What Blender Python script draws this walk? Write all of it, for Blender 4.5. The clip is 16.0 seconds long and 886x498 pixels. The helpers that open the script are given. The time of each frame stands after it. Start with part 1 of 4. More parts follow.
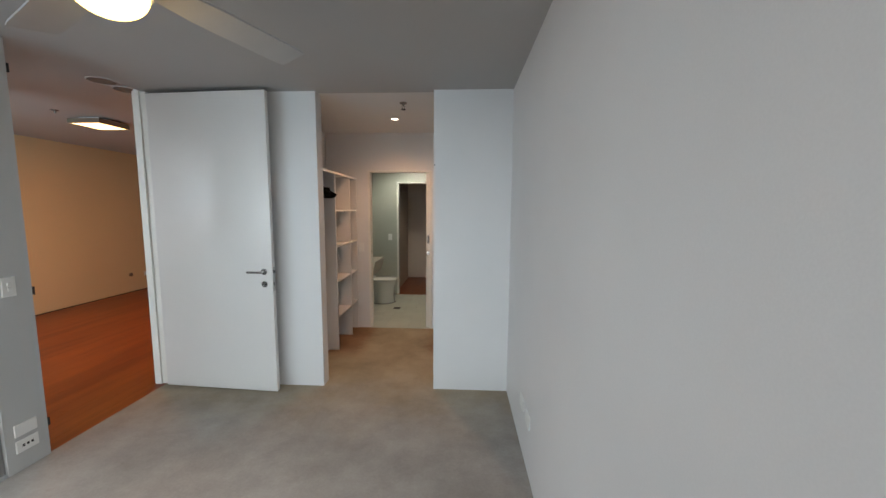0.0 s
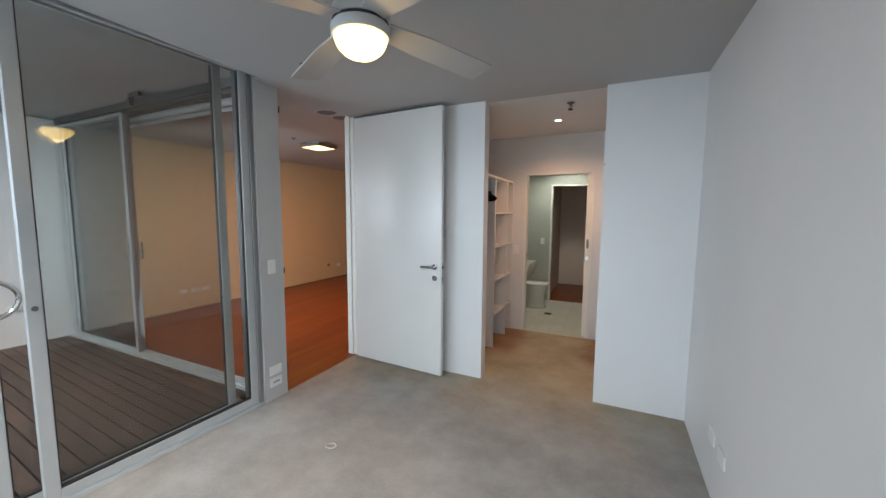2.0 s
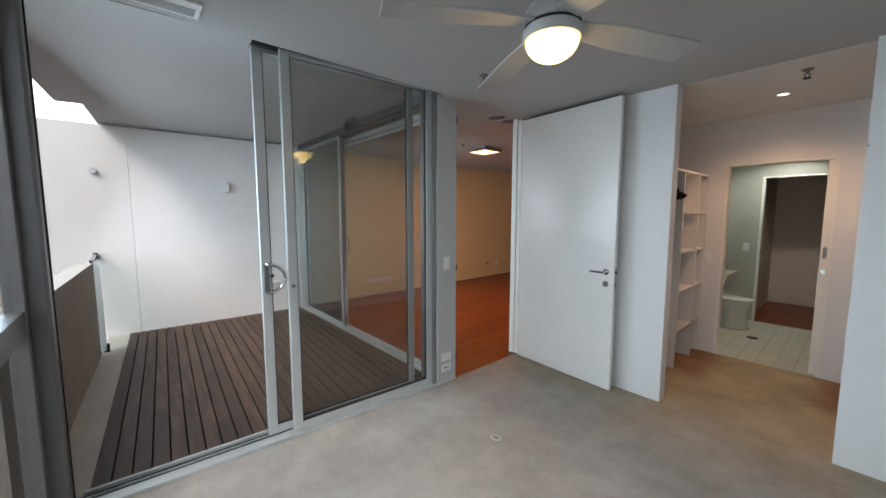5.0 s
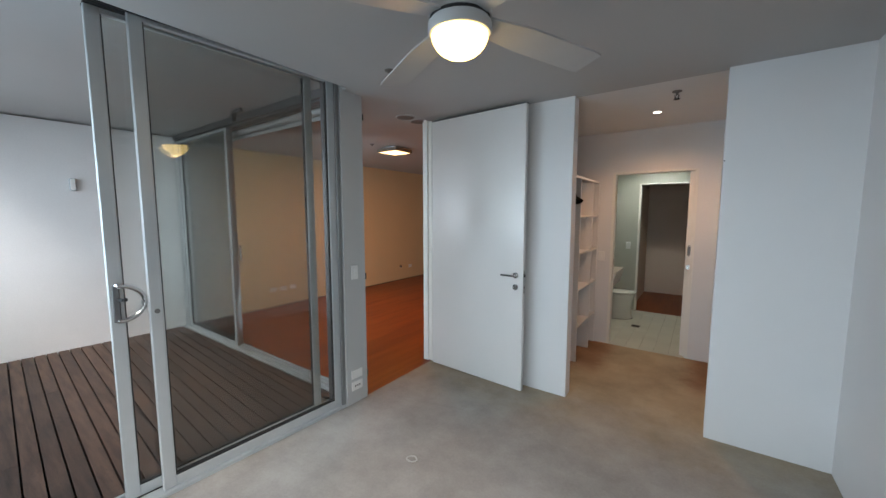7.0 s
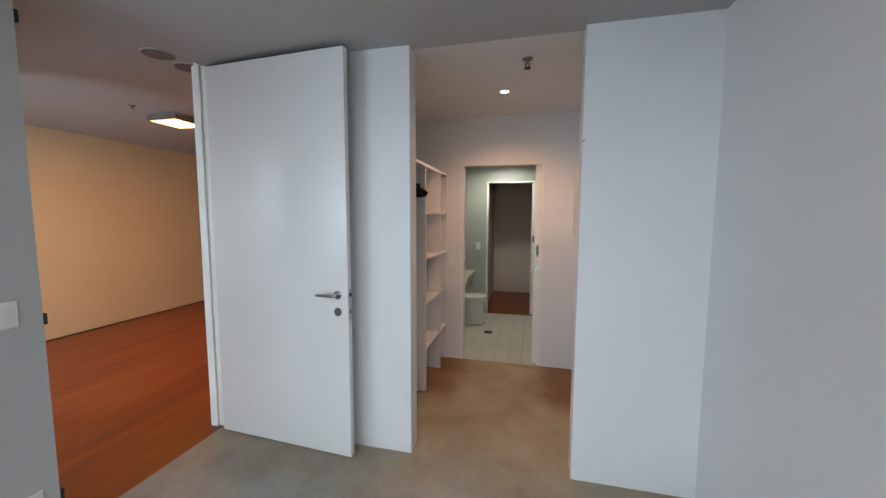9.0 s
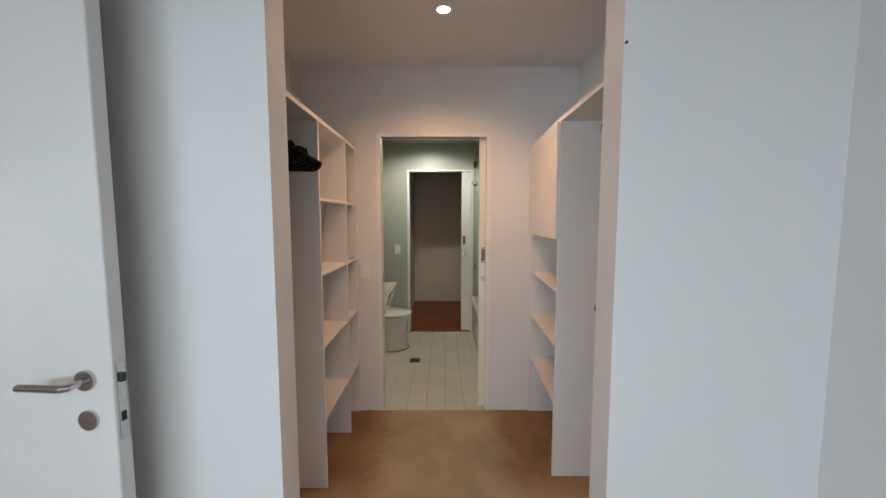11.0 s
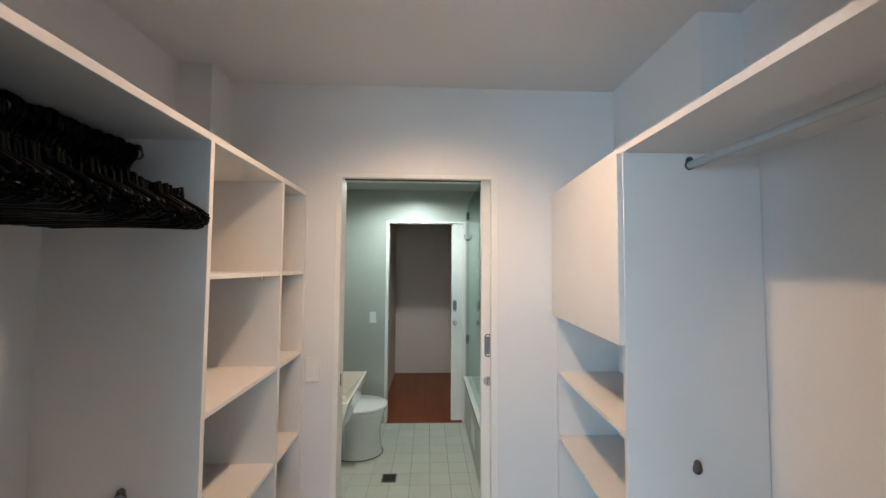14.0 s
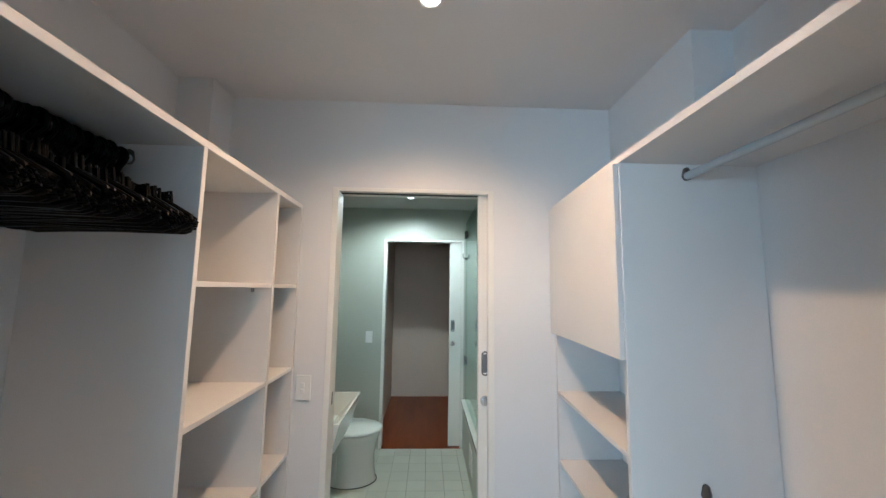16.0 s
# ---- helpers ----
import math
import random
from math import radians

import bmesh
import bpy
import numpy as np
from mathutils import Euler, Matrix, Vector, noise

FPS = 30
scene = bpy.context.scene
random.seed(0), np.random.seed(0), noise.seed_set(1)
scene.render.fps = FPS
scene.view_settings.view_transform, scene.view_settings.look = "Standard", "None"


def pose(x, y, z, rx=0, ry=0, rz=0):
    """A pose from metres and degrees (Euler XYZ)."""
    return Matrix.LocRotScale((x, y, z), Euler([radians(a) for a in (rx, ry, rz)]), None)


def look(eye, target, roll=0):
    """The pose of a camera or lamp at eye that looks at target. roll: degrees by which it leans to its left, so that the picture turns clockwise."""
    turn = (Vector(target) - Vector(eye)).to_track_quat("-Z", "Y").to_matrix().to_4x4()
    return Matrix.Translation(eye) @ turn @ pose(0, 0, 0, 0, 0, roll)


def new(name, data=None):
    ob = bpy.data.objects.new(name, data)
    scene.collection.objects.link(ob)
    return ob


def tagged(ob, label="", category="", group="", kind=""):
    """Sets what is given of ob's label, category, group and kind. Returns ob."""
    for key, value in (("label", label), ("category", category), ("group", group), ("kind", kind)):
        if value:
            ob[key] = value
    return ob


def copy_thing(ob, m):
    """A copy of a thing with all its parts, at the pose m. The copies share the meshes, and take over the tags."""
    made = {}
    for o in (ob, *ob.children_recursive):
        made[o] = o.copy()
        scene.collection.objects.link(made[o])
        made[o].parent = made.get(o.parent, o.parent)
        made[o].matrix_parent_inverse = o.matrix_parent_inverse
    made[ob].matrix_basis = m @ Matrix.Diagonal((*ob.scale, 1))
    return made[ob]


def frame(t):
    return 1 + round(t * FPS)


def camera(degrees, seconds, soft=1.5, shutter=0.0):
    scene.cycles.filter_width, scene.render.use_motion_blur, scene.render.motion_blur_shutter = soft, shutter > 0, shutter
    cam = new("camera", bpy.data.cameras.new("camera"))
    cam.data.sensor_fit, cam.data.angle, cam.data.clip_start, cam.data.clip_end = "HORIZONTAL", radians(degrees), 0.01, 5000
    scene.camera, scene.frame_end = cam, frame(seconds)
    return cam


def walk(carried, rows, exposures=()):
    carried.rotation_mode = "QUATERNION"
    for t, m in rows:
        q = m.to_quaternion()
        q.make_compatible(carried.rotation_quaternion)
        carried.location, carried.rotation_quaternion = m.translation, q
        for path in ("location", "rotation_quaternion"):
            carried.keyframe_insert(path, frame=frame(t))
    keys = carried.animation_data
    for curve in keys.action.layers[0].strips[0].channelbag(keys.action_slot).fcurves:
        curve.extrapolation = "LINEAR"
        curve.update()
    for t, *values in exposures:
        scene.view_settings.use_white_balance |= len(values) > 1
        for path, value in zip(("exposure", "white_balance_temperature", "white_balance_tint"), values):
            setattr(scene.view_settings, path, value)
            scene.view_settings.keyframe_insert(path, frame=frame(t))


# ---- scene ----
cam = camera(101.4, 16.0)
PATH = [
    (0, (0.296, -0.037, 1.565), (0.2, 1.95, 1.352), 0.3),
    (0.5, (0.241, -0.061, 1.537), (-0.071, 1.906, 1.352), 0.5),
    (1, (0.242, -0.061, 1.522), (-0.317, 1.851, 1.34), 0.2),
    (1.5, (0.229, -0.09, 1.536), (-0.5, 1.762, 1.347), 0.4),
    (2, (0.162, -0.131, 1.539), (-0.685, 1.671, 1.348), 0.4),
    (2.5, (0.165, -0.145, 1.533), (-0.848, 1.569, 1.347), 0.3),
    (3, (0.159, -0.161, 1.533), (-0.994, 1.462, 1.34), 0.2),
    (3.5, (0.139, -0.2, 1.529), (-1.153, 1.315, 1.341), 0.3),
    (4, (0.12, -0.215, 1.535), (-1.287, 1.19, 1.343), 0.0),
    (4.2, (0.112, -0.226, 1.535), (-1.34, 1.135, 1.343), 0.1),
    (6.3, (0.045, -0.18, 1.592), (-1.47, 1.105, 1.398), 0.0),
    (6.5, (0.038, -0.145, 1.596), (-1.411, 1.217, 1.398), 0.0),
    (7, (-0.02, -0.07, 1.586), (-1.176, 1.55, 1.393), 0.0),
    (7.5, (-0.041, 0.072, 1.578), (-0.896, 1.87, 1.386), 0.1),
    (8, (-0.066, 0.325, 1.573), (-0.752, 2.194, 1.382), 0.0),
    (8.5, (-0.097, 0.585, 1.555), (-0.693, 2.485, 1.364), 0.1),
    (9, (-0.187, 0.886, 1.528), (-0.657, 2.821, 1.35), 0.15),
    (9.5, (-0.258, 1.151, 1.525), (-0.544, 3.122, 1.344), 0.1),
    (11.8, (-0.46, 2.364, 1.431), (-0.423, 4.357, 1.269), 0.3),
    (12, (-0.453, 2.448, 1.432), (-0.413, 4.44, 1.268), 0.4),
    (12.5, (-0.427, 2.584, 1.437), (-0.388, 4.577, 1.276), 0.4),
    (13, (-0.424, 2.667, 1.433), (-0.363, 4.66, 1.277), 0.5),
    (13.5, (-0.428, 2.742, 1.503), (-0.349, 4.736, 1.364), 0.2),
    (14, (-0.43, 2.777, 1.59), (-0.35, 4.773, 1.689), 0.4),
    (14.5, (-0.421, 2.802, 1.64), (-0.339, 4.788, 1.857), 0.5),
    (15, (-0.421, 2.812, 1.645), (-0.343, 4.796, 1.881), 0.5),
    (15.5, (-0.428, 2.817, 1.614), (-0.347, 4.801, 1.848), 0.6),
    (16, (-0.411, 2.805, 1.55), (-0.332, 4.791, 1.774), 0.8),
]
walk(cam, [(t, look(eye, target, roll)) for t, eye, target, roll in PATH],
     [(0, 0.31, 6480, 10), (1.5, 0.48, 6220, 10), (4, 0.42, 6280, 10), (6.4, 0.1, 6150, 9), (7.5, 0.47, 6100, 9), (8, 0.52, 6100, 10), (9, 0.42, 6170, 11), (9.6, 0.42, 6170, 11), (12, 0.62, 6500, 9), (12.6, 0.7, 6200, 6), (13.0, 1.0, 5580, 3), (13.5, 1.04, 5400, 1), (14.5, 1.02, 5220, -1), (16, 1.05, 5070, -2)])

# ---- light ----
world = bpy.data.worlds.new("sky")
world.use_nodes = True
scene.world = world
wn = world.node_tree
sky = wn.nodes.new("ShaderNodeTexSky")
sky.sky_type = "NISHITA"
sky.sun_disc = False
sky.sun_elevation, sky.sun_rotation = radians(37), radians(152)
sky.dust_density = 9.0
sky.air_density = 0.6
sky.ozone_density = 0.3
wn.links.new(sky.outputs[0], wn.nodes["Background"].inputs[0])
wn.nodes["Background"].inputs[1].default_value = SKY = 0.15


def lamp(name, kind, matrix, energy, colour, **extra):
    data = bpy.data.lights.new(name, kind)
    data.energy, data.color = energy, colour
    for key, value in extra.items():
        setattr(data, key, value)
    ob = new(name, data)
    ob.matrix_world = matrix
    return ob


lamp("sun", "SUN", look((0, 0, 0), (-0.38, 0.70, -0.60)), 2.4, (1.0, 0.97, 0.93), angle=radians(30))
lamp("daylight_bedroom", "AREA", look((-0.8, -0.66, 1.22), (-0.75, 3, 0.98)), 4.5, (0.8, 0.91, 1.0), shape="RECTANGLE", size=2.8, size_y=1.95, spread=radians(78))
lamp("daylight_balcony", "AREA", look((-3.9, -0.92, 1.6), (-3.1, 3, 0.1)), 38, (0.76, 0.9, 1.0), shape="RECTANGLE", size=3.0, size_y=1.15)
lamp("daylight_slider", "AREA", look((-3.0, -0.97, 1.55), (0.35, 3.9, 1.4)), 10.5, (0.62, 0.84, 1.0), shape="RECTANGLE", size=1.2, size_y=1.1, spread=radians(110))
lamp("daylight_living", "AREA", look((-4.3, 2.14, 1.25), (-5.7, 4.0, 1.1)), 16, (0.7, 0.88, 1.0), shape="RECTANGLE", size=2.6, size_y=2.1, spread=radians(150))
lamp("fan_bulb", "POINT", pose(-0.755, 1.062, 2.15), 0.8, (1.0, 0.62, 0.28), shadow_soft_size=0.04)
lamp("closet_spot", "SPOT", pose(-0.42, 3.93, 2.515), 42, (1.0, 0.56, 0.30), shadow_soft_size=0.03, spot_size=radians(150), spot_blend=1.0)
lamp("bath_spot", "SPOT", pose(-0.58, 6.05, 2.36), 27, (1.0, 0.97, 0.83), shadow_soft_size=0.03, spot_size=radians(166), spot_blend=0.6)
lamp("living_panel", "AREA", pose(-3.88, 4.08, 2.50), 22, (1.0, 0.38, 0.05), shape="SQUARE", size=0.36)


# ---- materials ----
def material(name, colour, rough=0.6, metal=0.0, vary=0.06, scale=3.0, grain=120.0, bump=0.15, fine=0.03, coat=0.0, emit=0.0, second=None, mask=0.5, island=0.0, stretch=(1, 1, 1)):
    """A painted or plain surface: base colour with broad stains and a fine grain, and the same grain as relief."""
    m = bpy.data.materials.new(name)
    m.use_nodes = True
    n, l = m.node_tree.nodes, m.node_tree.links
    b = n["Principled BSDF"]
    co = n.new("ShaderNodeTexCoord")
    mp = n.new("ShaderNodeMapping")
    mp.inputs["Scale"].default_value = stretch
    geo = n.new("ShaderNodeNewGeometry")
    l.new(geo.outputs["Position"], mp.inputs[0])
    big = n.new("ShaderNodeTexNoise")
    big.inputs["Scale"].default_value, big.inputs["Detail"].default_value = scale, 5
    small = n.new("ShaderNodeTexNoise")
    small.inputs["Scale"].default_value, small.inputs["Detail"].default_value = grain, 3
    l.new(mp.outputs[0], big.inputs["Vector"])
    l.new(mp.outputs[0], small.inputs["Vector"])
    ramp = n.new("ShaderNodeValToRGB")
    dark = second or [c * (1 - vary * 2) for c in colour]
    ramp.color_ramp.elements[0].position, ramp.color_ramp.elements[0].color = mask - 0.17, (*dark, 1)
    ramp.color_ramp.elements[1].position, ramp.color_ramp.elements[1].color = mask + 0.17, (*colour, 1)
    l.new(big.outputs["Fac"], ramp.inputs[0])
    mix = n.new("ShaderNodeMix")
    mix.data_type, mix.blend_type = "RGBA", "MULTIPLY"
    mix.inputs["Factor"].default_value = 1.0
    rng = n.new("ShaderNodeMapRange")
    rng.inputs["From Min"].default_value, rng.inputs["From Max"].default_value = 0.3, 0.7
    rng.inputs["To Min"].default_value, rng.inputs["To Max"].default_value = 1 - fine * 2, 1 + fine
    l.new(small.outputs["Fac"], rng.inputs[0])
    l.new(ramp.outputs[0], mix.inputs["A"])
    l.new(rng.outputs[0], mix.inputs["B"])
    last = mix.outputs["Result"]
    if island:
        info = n.new("ShaderNodeObjectInfo")
        r2 = n.new("ShaderNodeMapRange")
        r2.inputs["To Min"].default_value, r2.inputs["To Max"].default_value = 1 - island, 1 + island
        l.new(info.outputs["Random"], r2.inputs[0])
        mix2 = n.new("ShaderNodeMix")
        mix2.data_type, mix2.blend_type = "RGBA", "MULTIPLY"
        mix2.inputs["Factor"].default_value = 1.0
        l.new(last, mix2.inputs["A"])
        l.new(r2.outputs[0], mix2.inputs["B"])
        last = mix2.outputs["Result"]
    l.new(last, b.inputs["Base Color"])
    b.inputs["Roughness"].default_value, b.inputs["Metallic"].default_value = rough, metal
    b.inputs["Coat Weight"].default_value = coat
    if emit:
        l.new(last, b.inputs["Emission Color"])
        b.inputs["Emission Strength"].default_value = emit
    if bump:
        bp = n.new("ShaderNodeBump")
        bp.inputs["Strength"].default_value, bp.inputs["Distance"].default_value = bump, 0.002
        l.new(small.outputs["Fac"], bp.inputs["Height"])
        l.new(bp.outputs[0], b.inputs["Normal"])
    return m


def glass(name, tint, base=0.03, rise=0.5):
    """Clear or tinted glass: what is behind shows through, and a mirror image grows towards grazing views."""
    m = bpy.data.materials.new(name)
    m.use_nodes = True
    n, l = m.node_tree.nodes, m.node_tree.links
    n.remove(n["Principled BSDF"])
    clear, shine, mix, lw = n.new("ShaderNodeBsdfTransparent"), n.new("ShaderNodeBsdfGlossy"), n.new("ShaderNodeMixShader"), n.new("ShaderNodeLayerWeight")
    lw.inputs["Blend"].default_value = 0.5
    power, scale = n.new("ShaderNodeMath"), n.new("ShaderNodeMath")
    power.operation, scale.operation = "POWER", "MULTIPLY_ADD"
    power.inputs[1].default_value = 4.0
    scale.inputs[1].default_value, scale.inputs[2].default_value = rise, base
    clear.inputs[0].default_value = (*tint, 1)
    shine.inputs["Roughness"].default_value = 0.0
    l.new(lw.outputs["Facing"], power.inputs[0])
    l.new(power.outputs[0], scale.inputs[0])
    l.new(scale.outputs[0], mix.inputs[0])
    l.new(clear.outputs[0], mix.inputs[1])
    l.new(shine.outputs[0], mix.inputs[2])
    l.new(mix.outputs[0], n["Material Output"].inputs[0])
    return m


def glow(name, colour, strength):
    m = bpy.data.materials.new(name)
    m.use_nodes = True
    b = m.node_tree.nodes["Principled BSDF"]
    b.inputs["Base Color"].default_value = (0.8, 0.8, 0.78, 1)
    b.inputs["Emission Color"].default_value = (*colour, 1)
    b.inputs["Emission Strength"].default_value = strength
    return m


PAINT = material("wall paint", (0.73, 0.725, 0.725), 0.55, vary=0.025, scale=1.2, grain=220, bump=0.08, fine=0.01)
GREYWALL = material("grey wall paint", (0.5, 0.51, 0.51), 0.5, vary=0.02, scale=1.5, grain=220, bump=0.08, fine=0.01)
# well below white plaster: the dim light on the ceilings is in this colour
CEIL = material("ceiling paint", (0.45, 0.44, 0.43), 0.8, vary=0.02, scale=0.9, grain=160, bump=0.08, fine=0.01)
WARMWALL = material("living room paint", (0.7, 0.52, 0.30), 0.6, vary=0.02, scale=1.2, grain=200, bump=0.08, fine=0.01)
# warm tint stands for light bounced off the hall's timber floor
HALLWALL = material("hall paint", (0.7, 0.57, 0.46), 0.6, vary=0.02, scale=1.2, grain=200, bump=0.08, fine=0.01)
# darker copy of the anodised aluminium, the jamb's shade put into its colour
SHADEALU = material("shaded aluminium", (0.27, 0.28, 0.285), 0.4, metal=0.5, vary=0.03, scale=8, grain=300, bump=0.03, fine=0.02)
DARKALU = material("dark grey aluminium", (0.17, 0.17, 0.175), 0.4, metal=0.6, vary=0.03, scale=8, grain=300, bump=0.03, fine=0.02)
BATHWALL = material("bathroom paint", (0.44, 0.45, 0.395), 0.35, vary=0.03, scale=2, grain=200, bump=0.06, fine=0.02)
RENDERWALL = material("balcony render", (0.73, 0.72, 0.715), 0.85, vary=0.03, scale=1.5, grain=90, bump=0.12, fine=0.015)
CONCRETE = material("concrete", (0.5, 0.47, 0.42), 0.9, vary=0.08, scale=2.5, grain=80, bump=0.35, fine=0.06)
GRANITE = material("parapet render", (0.27, 0.235, 0.205), 0.85, vary=0.06, scale=3, grain=70, bump=0.3, fine=0.06)
CARPET = material("carpet", (0.40, 0.375, 0.352), 0.97, vary=0.0, scale=2.1, grain=380, bump=0.6, fine=0.075, second=(0.262, 0.24, 0.221), mask=0.46)
DOORPAINT = material("door enamel", (0.72, 0.705, 0.69), 0.3, vary=0.015, scale=2, grain=150, bump=0.05, fine=0.01, coat=0.6)
DOORPAINT.node_tree.nodes["Principled BSDF"].inputs["Coat Roughness"].default_value = 0.16


def lamplight_tint(m, start, end, tint):
    """Warm lamplight painted into the colour, growing from start to end along y, with an uneven front."""
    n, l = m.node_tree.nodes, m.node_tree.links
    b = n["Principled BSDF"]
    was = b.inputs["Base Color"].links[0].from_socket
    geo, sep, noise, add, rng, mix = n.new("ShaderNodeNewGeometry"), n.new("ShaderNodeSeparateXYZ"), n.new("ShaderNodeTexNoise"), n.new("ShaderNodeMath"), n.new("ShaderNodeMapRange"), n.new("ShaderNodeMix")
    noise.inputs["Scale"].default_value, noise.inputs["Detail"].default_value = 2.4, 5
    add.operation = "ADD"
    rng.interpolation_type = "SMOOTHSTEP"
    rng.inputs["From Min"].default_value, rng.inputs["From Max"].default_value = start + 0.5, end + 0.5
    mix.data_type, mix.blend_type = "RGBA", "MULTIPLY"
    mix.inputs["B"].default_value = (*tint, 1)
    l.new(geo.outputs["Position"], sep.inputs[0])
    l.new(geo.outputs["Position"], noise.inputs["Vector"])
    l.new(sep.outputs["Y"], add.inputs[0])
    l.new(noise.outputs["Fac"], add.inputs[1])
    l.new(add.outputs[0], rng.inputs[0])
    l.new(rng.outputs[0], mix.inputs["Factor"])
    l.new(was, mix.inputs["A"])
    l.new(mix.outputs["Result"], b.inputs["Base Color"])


# warm spill of the closet lamp, painted into the pile colour
lamplight_tint(CARPET, 2.1, 3.4, (1.06, 0.9, 0.63))


def side_shade_dirt(m, middle, start, end, y_from, tint):
    """Painted shade along with brown dirt on both sides of the walked track, past y_from."""
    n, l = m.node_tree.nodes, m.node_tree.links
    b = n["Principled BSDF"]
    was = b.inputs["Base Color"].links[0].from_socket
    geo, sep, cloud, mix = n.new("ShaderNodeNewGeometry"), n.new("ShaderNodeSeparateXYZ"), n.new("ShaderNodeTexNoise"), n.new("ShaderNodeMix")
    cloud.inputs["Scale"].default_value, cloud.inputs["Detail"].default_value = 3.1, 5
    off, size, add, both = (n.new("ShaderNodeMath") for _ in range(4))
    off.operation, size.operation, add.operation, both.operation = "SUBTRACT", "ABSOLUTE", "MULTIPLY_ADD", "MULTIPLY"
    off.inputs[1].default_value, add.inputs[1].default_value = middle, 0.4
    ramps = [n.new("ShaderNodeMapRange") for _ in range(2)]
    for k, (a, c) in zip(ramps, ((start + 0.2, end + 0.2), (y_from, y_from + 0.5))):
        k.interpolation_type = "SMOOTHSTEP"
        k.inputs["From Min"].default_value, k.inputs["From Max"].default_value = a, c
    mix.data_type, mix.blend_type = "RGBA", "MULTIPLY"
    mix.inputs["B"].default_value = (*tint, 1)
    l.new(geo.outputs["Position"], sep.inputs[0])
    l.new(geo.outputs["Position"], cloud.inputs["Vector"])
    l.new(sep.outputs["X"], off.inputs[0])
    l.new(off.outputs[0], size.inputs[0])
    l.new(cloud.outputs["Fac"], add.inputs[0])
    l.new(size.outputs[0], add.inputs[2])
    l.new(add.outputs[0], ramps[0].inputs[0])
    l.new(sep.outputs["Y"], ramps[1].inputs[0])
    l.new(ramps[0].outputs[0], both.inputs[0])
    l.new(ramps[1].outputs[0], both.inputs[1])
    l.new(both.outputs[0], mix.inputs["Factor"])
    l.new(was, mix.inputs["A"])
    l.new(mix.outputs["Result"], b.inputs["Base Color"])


# shade beside the wardrobes and brown wear, both put into the carpet colour
side_shade_dirt(CARPET, -0.42, 0.26, 0.48, 3.5, (0.7, 0.5, 0.42))
for node in CARPET.node_tree.nodes:
    if node.type == "TEX_NOISE" and node.inputs["Scale"].default_value < 10:
        node.inputs["Detail"].default_value, node.inputs["Roughness"].default_value = 9, 0.66
    elif node.type == "TEX_NOISE":
        node.inputs["Scale"].default_value, node.inputs["Detail"].default_value, node.inputs["Roughness"].default_value = 60, 9, 0.85
TRIM = material("trim enamel", (0.78, 0.765, 0.72), 0.4, vary=0.02, scale=4, grain=180, bump=0.05, fine=0.01)
MELAMINE = material("white melamine", (0.72, 0.71, 0.70), 0.42, vary=0.02, scale=2.5, grain=300, bump=0.05, fine=0.015)
ALU = material("anodised aluminium", (0.5, 0.53, 0.545), 0.4, metal=0.3, vary=0.03, scale=8, grain=400, bump=0.03, fine=0.02)
SEAL = material("black rubber", (0.015, 0.015, 0.016), 0.6, vary=0.1, scale=20)
CHROME = material("brushed steel", (0.58, 0.57, 0.56), 0.2, metal=1.0, vary=0.03, scale=30, grain=500, bump=0.03)
DARKMETAL = material("tarnished nickel", (0.2, 0.18, 0.165), 0.35, metal=0.8, vary=0.1, scale=40, grain=400, bump=0.05)
PLASTIC = material("white plastic", (0.78, 0.78, 0.76), 0.4, vary=0.01, scale=10, grain=300, bump=0.02, fine=0.01)
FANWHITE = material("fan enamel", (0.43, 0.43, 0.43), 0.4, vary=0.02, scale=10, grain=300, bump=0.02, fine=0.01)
BLACK = material("black plastic", (0.002, 0.002, 0.0022), 0.42, vary=0.1, scale=30, grain=300, bump=0.1)
BLACK.node_tree.nodes["Principled BSDF"].inputs["Specular IOR Level"].default_value = 0.08
BRASSY = material("brushed lamp frame", (0.3, 0.25, 0.2), 0.4, metal=0.5, vary=0.03, scale=20, grain=300, bump=0.03)
GRILLE = material("grille mesh", (0.2, 0.18, 0.165), 0.7, scale=40, bump=0.2)
FABRIC = material("pale blind fabric", (0.42, 0.42, 0.41), 0.8, vary=0.03, scale=6, grain=400, bump=0.1, fine=0.03)
DARK = material("dark slot", (0.02, 0.02, 0.02), 0.8, vary=0.1, scale=30)
PORCELAIN = material("porcelain", (0.76, 0.78, 0.74), 0.12, vary=0.01, scale=4, grain=100, bump=0.0, fine=0.005, coat=0.5)
# translucent white for the pane that imitates sky glare beside the parapet
GLAREWHITE = material("translucent white for sky glare", (0.88, 0.9, 0.9), 0.4, vary=0.01, scale=8, bump=0.0, fine=0.01)
n, l = GLAREWHITE.node_tree.nodes, GLAREWHITE.node_tree.links
through_light, blend = n.new("ShaderNodeBsdfTranslucent"), n.new("ShaderNodeMixShader")
through_light.inputs[0].default_value = (0.92, 0.95, 0.96, 1)
blend.inputs[0].default_value = 0.8
l.new(n["Principled BSDF"].outputs[0], blend.inputs[1])
l.new(through_light.outputs[0], blend.inputs[2])
l.new(blend.outputs[0], n["Material Output"].inputs[0])
# darker copy of the porcelain: the bowl's unlit side put into its colour
SHADECHINA = material("shaded china", (0.58, 0.6, 0.56), 0.15, vary=0.01, scale=4, grain=100, bump=0.0, fine=0.005, coat=0.4)
TILE = material("floor tile", (0.56, 0.58, 0.51), 0.3, vary=0.02, scale=5, grain=120, bump=0.05, fine=0.02, island=0.04)
GROUT = material("grout", (0.22, 0.21, 0.17), 0.9, vary=0.1, scale=10)
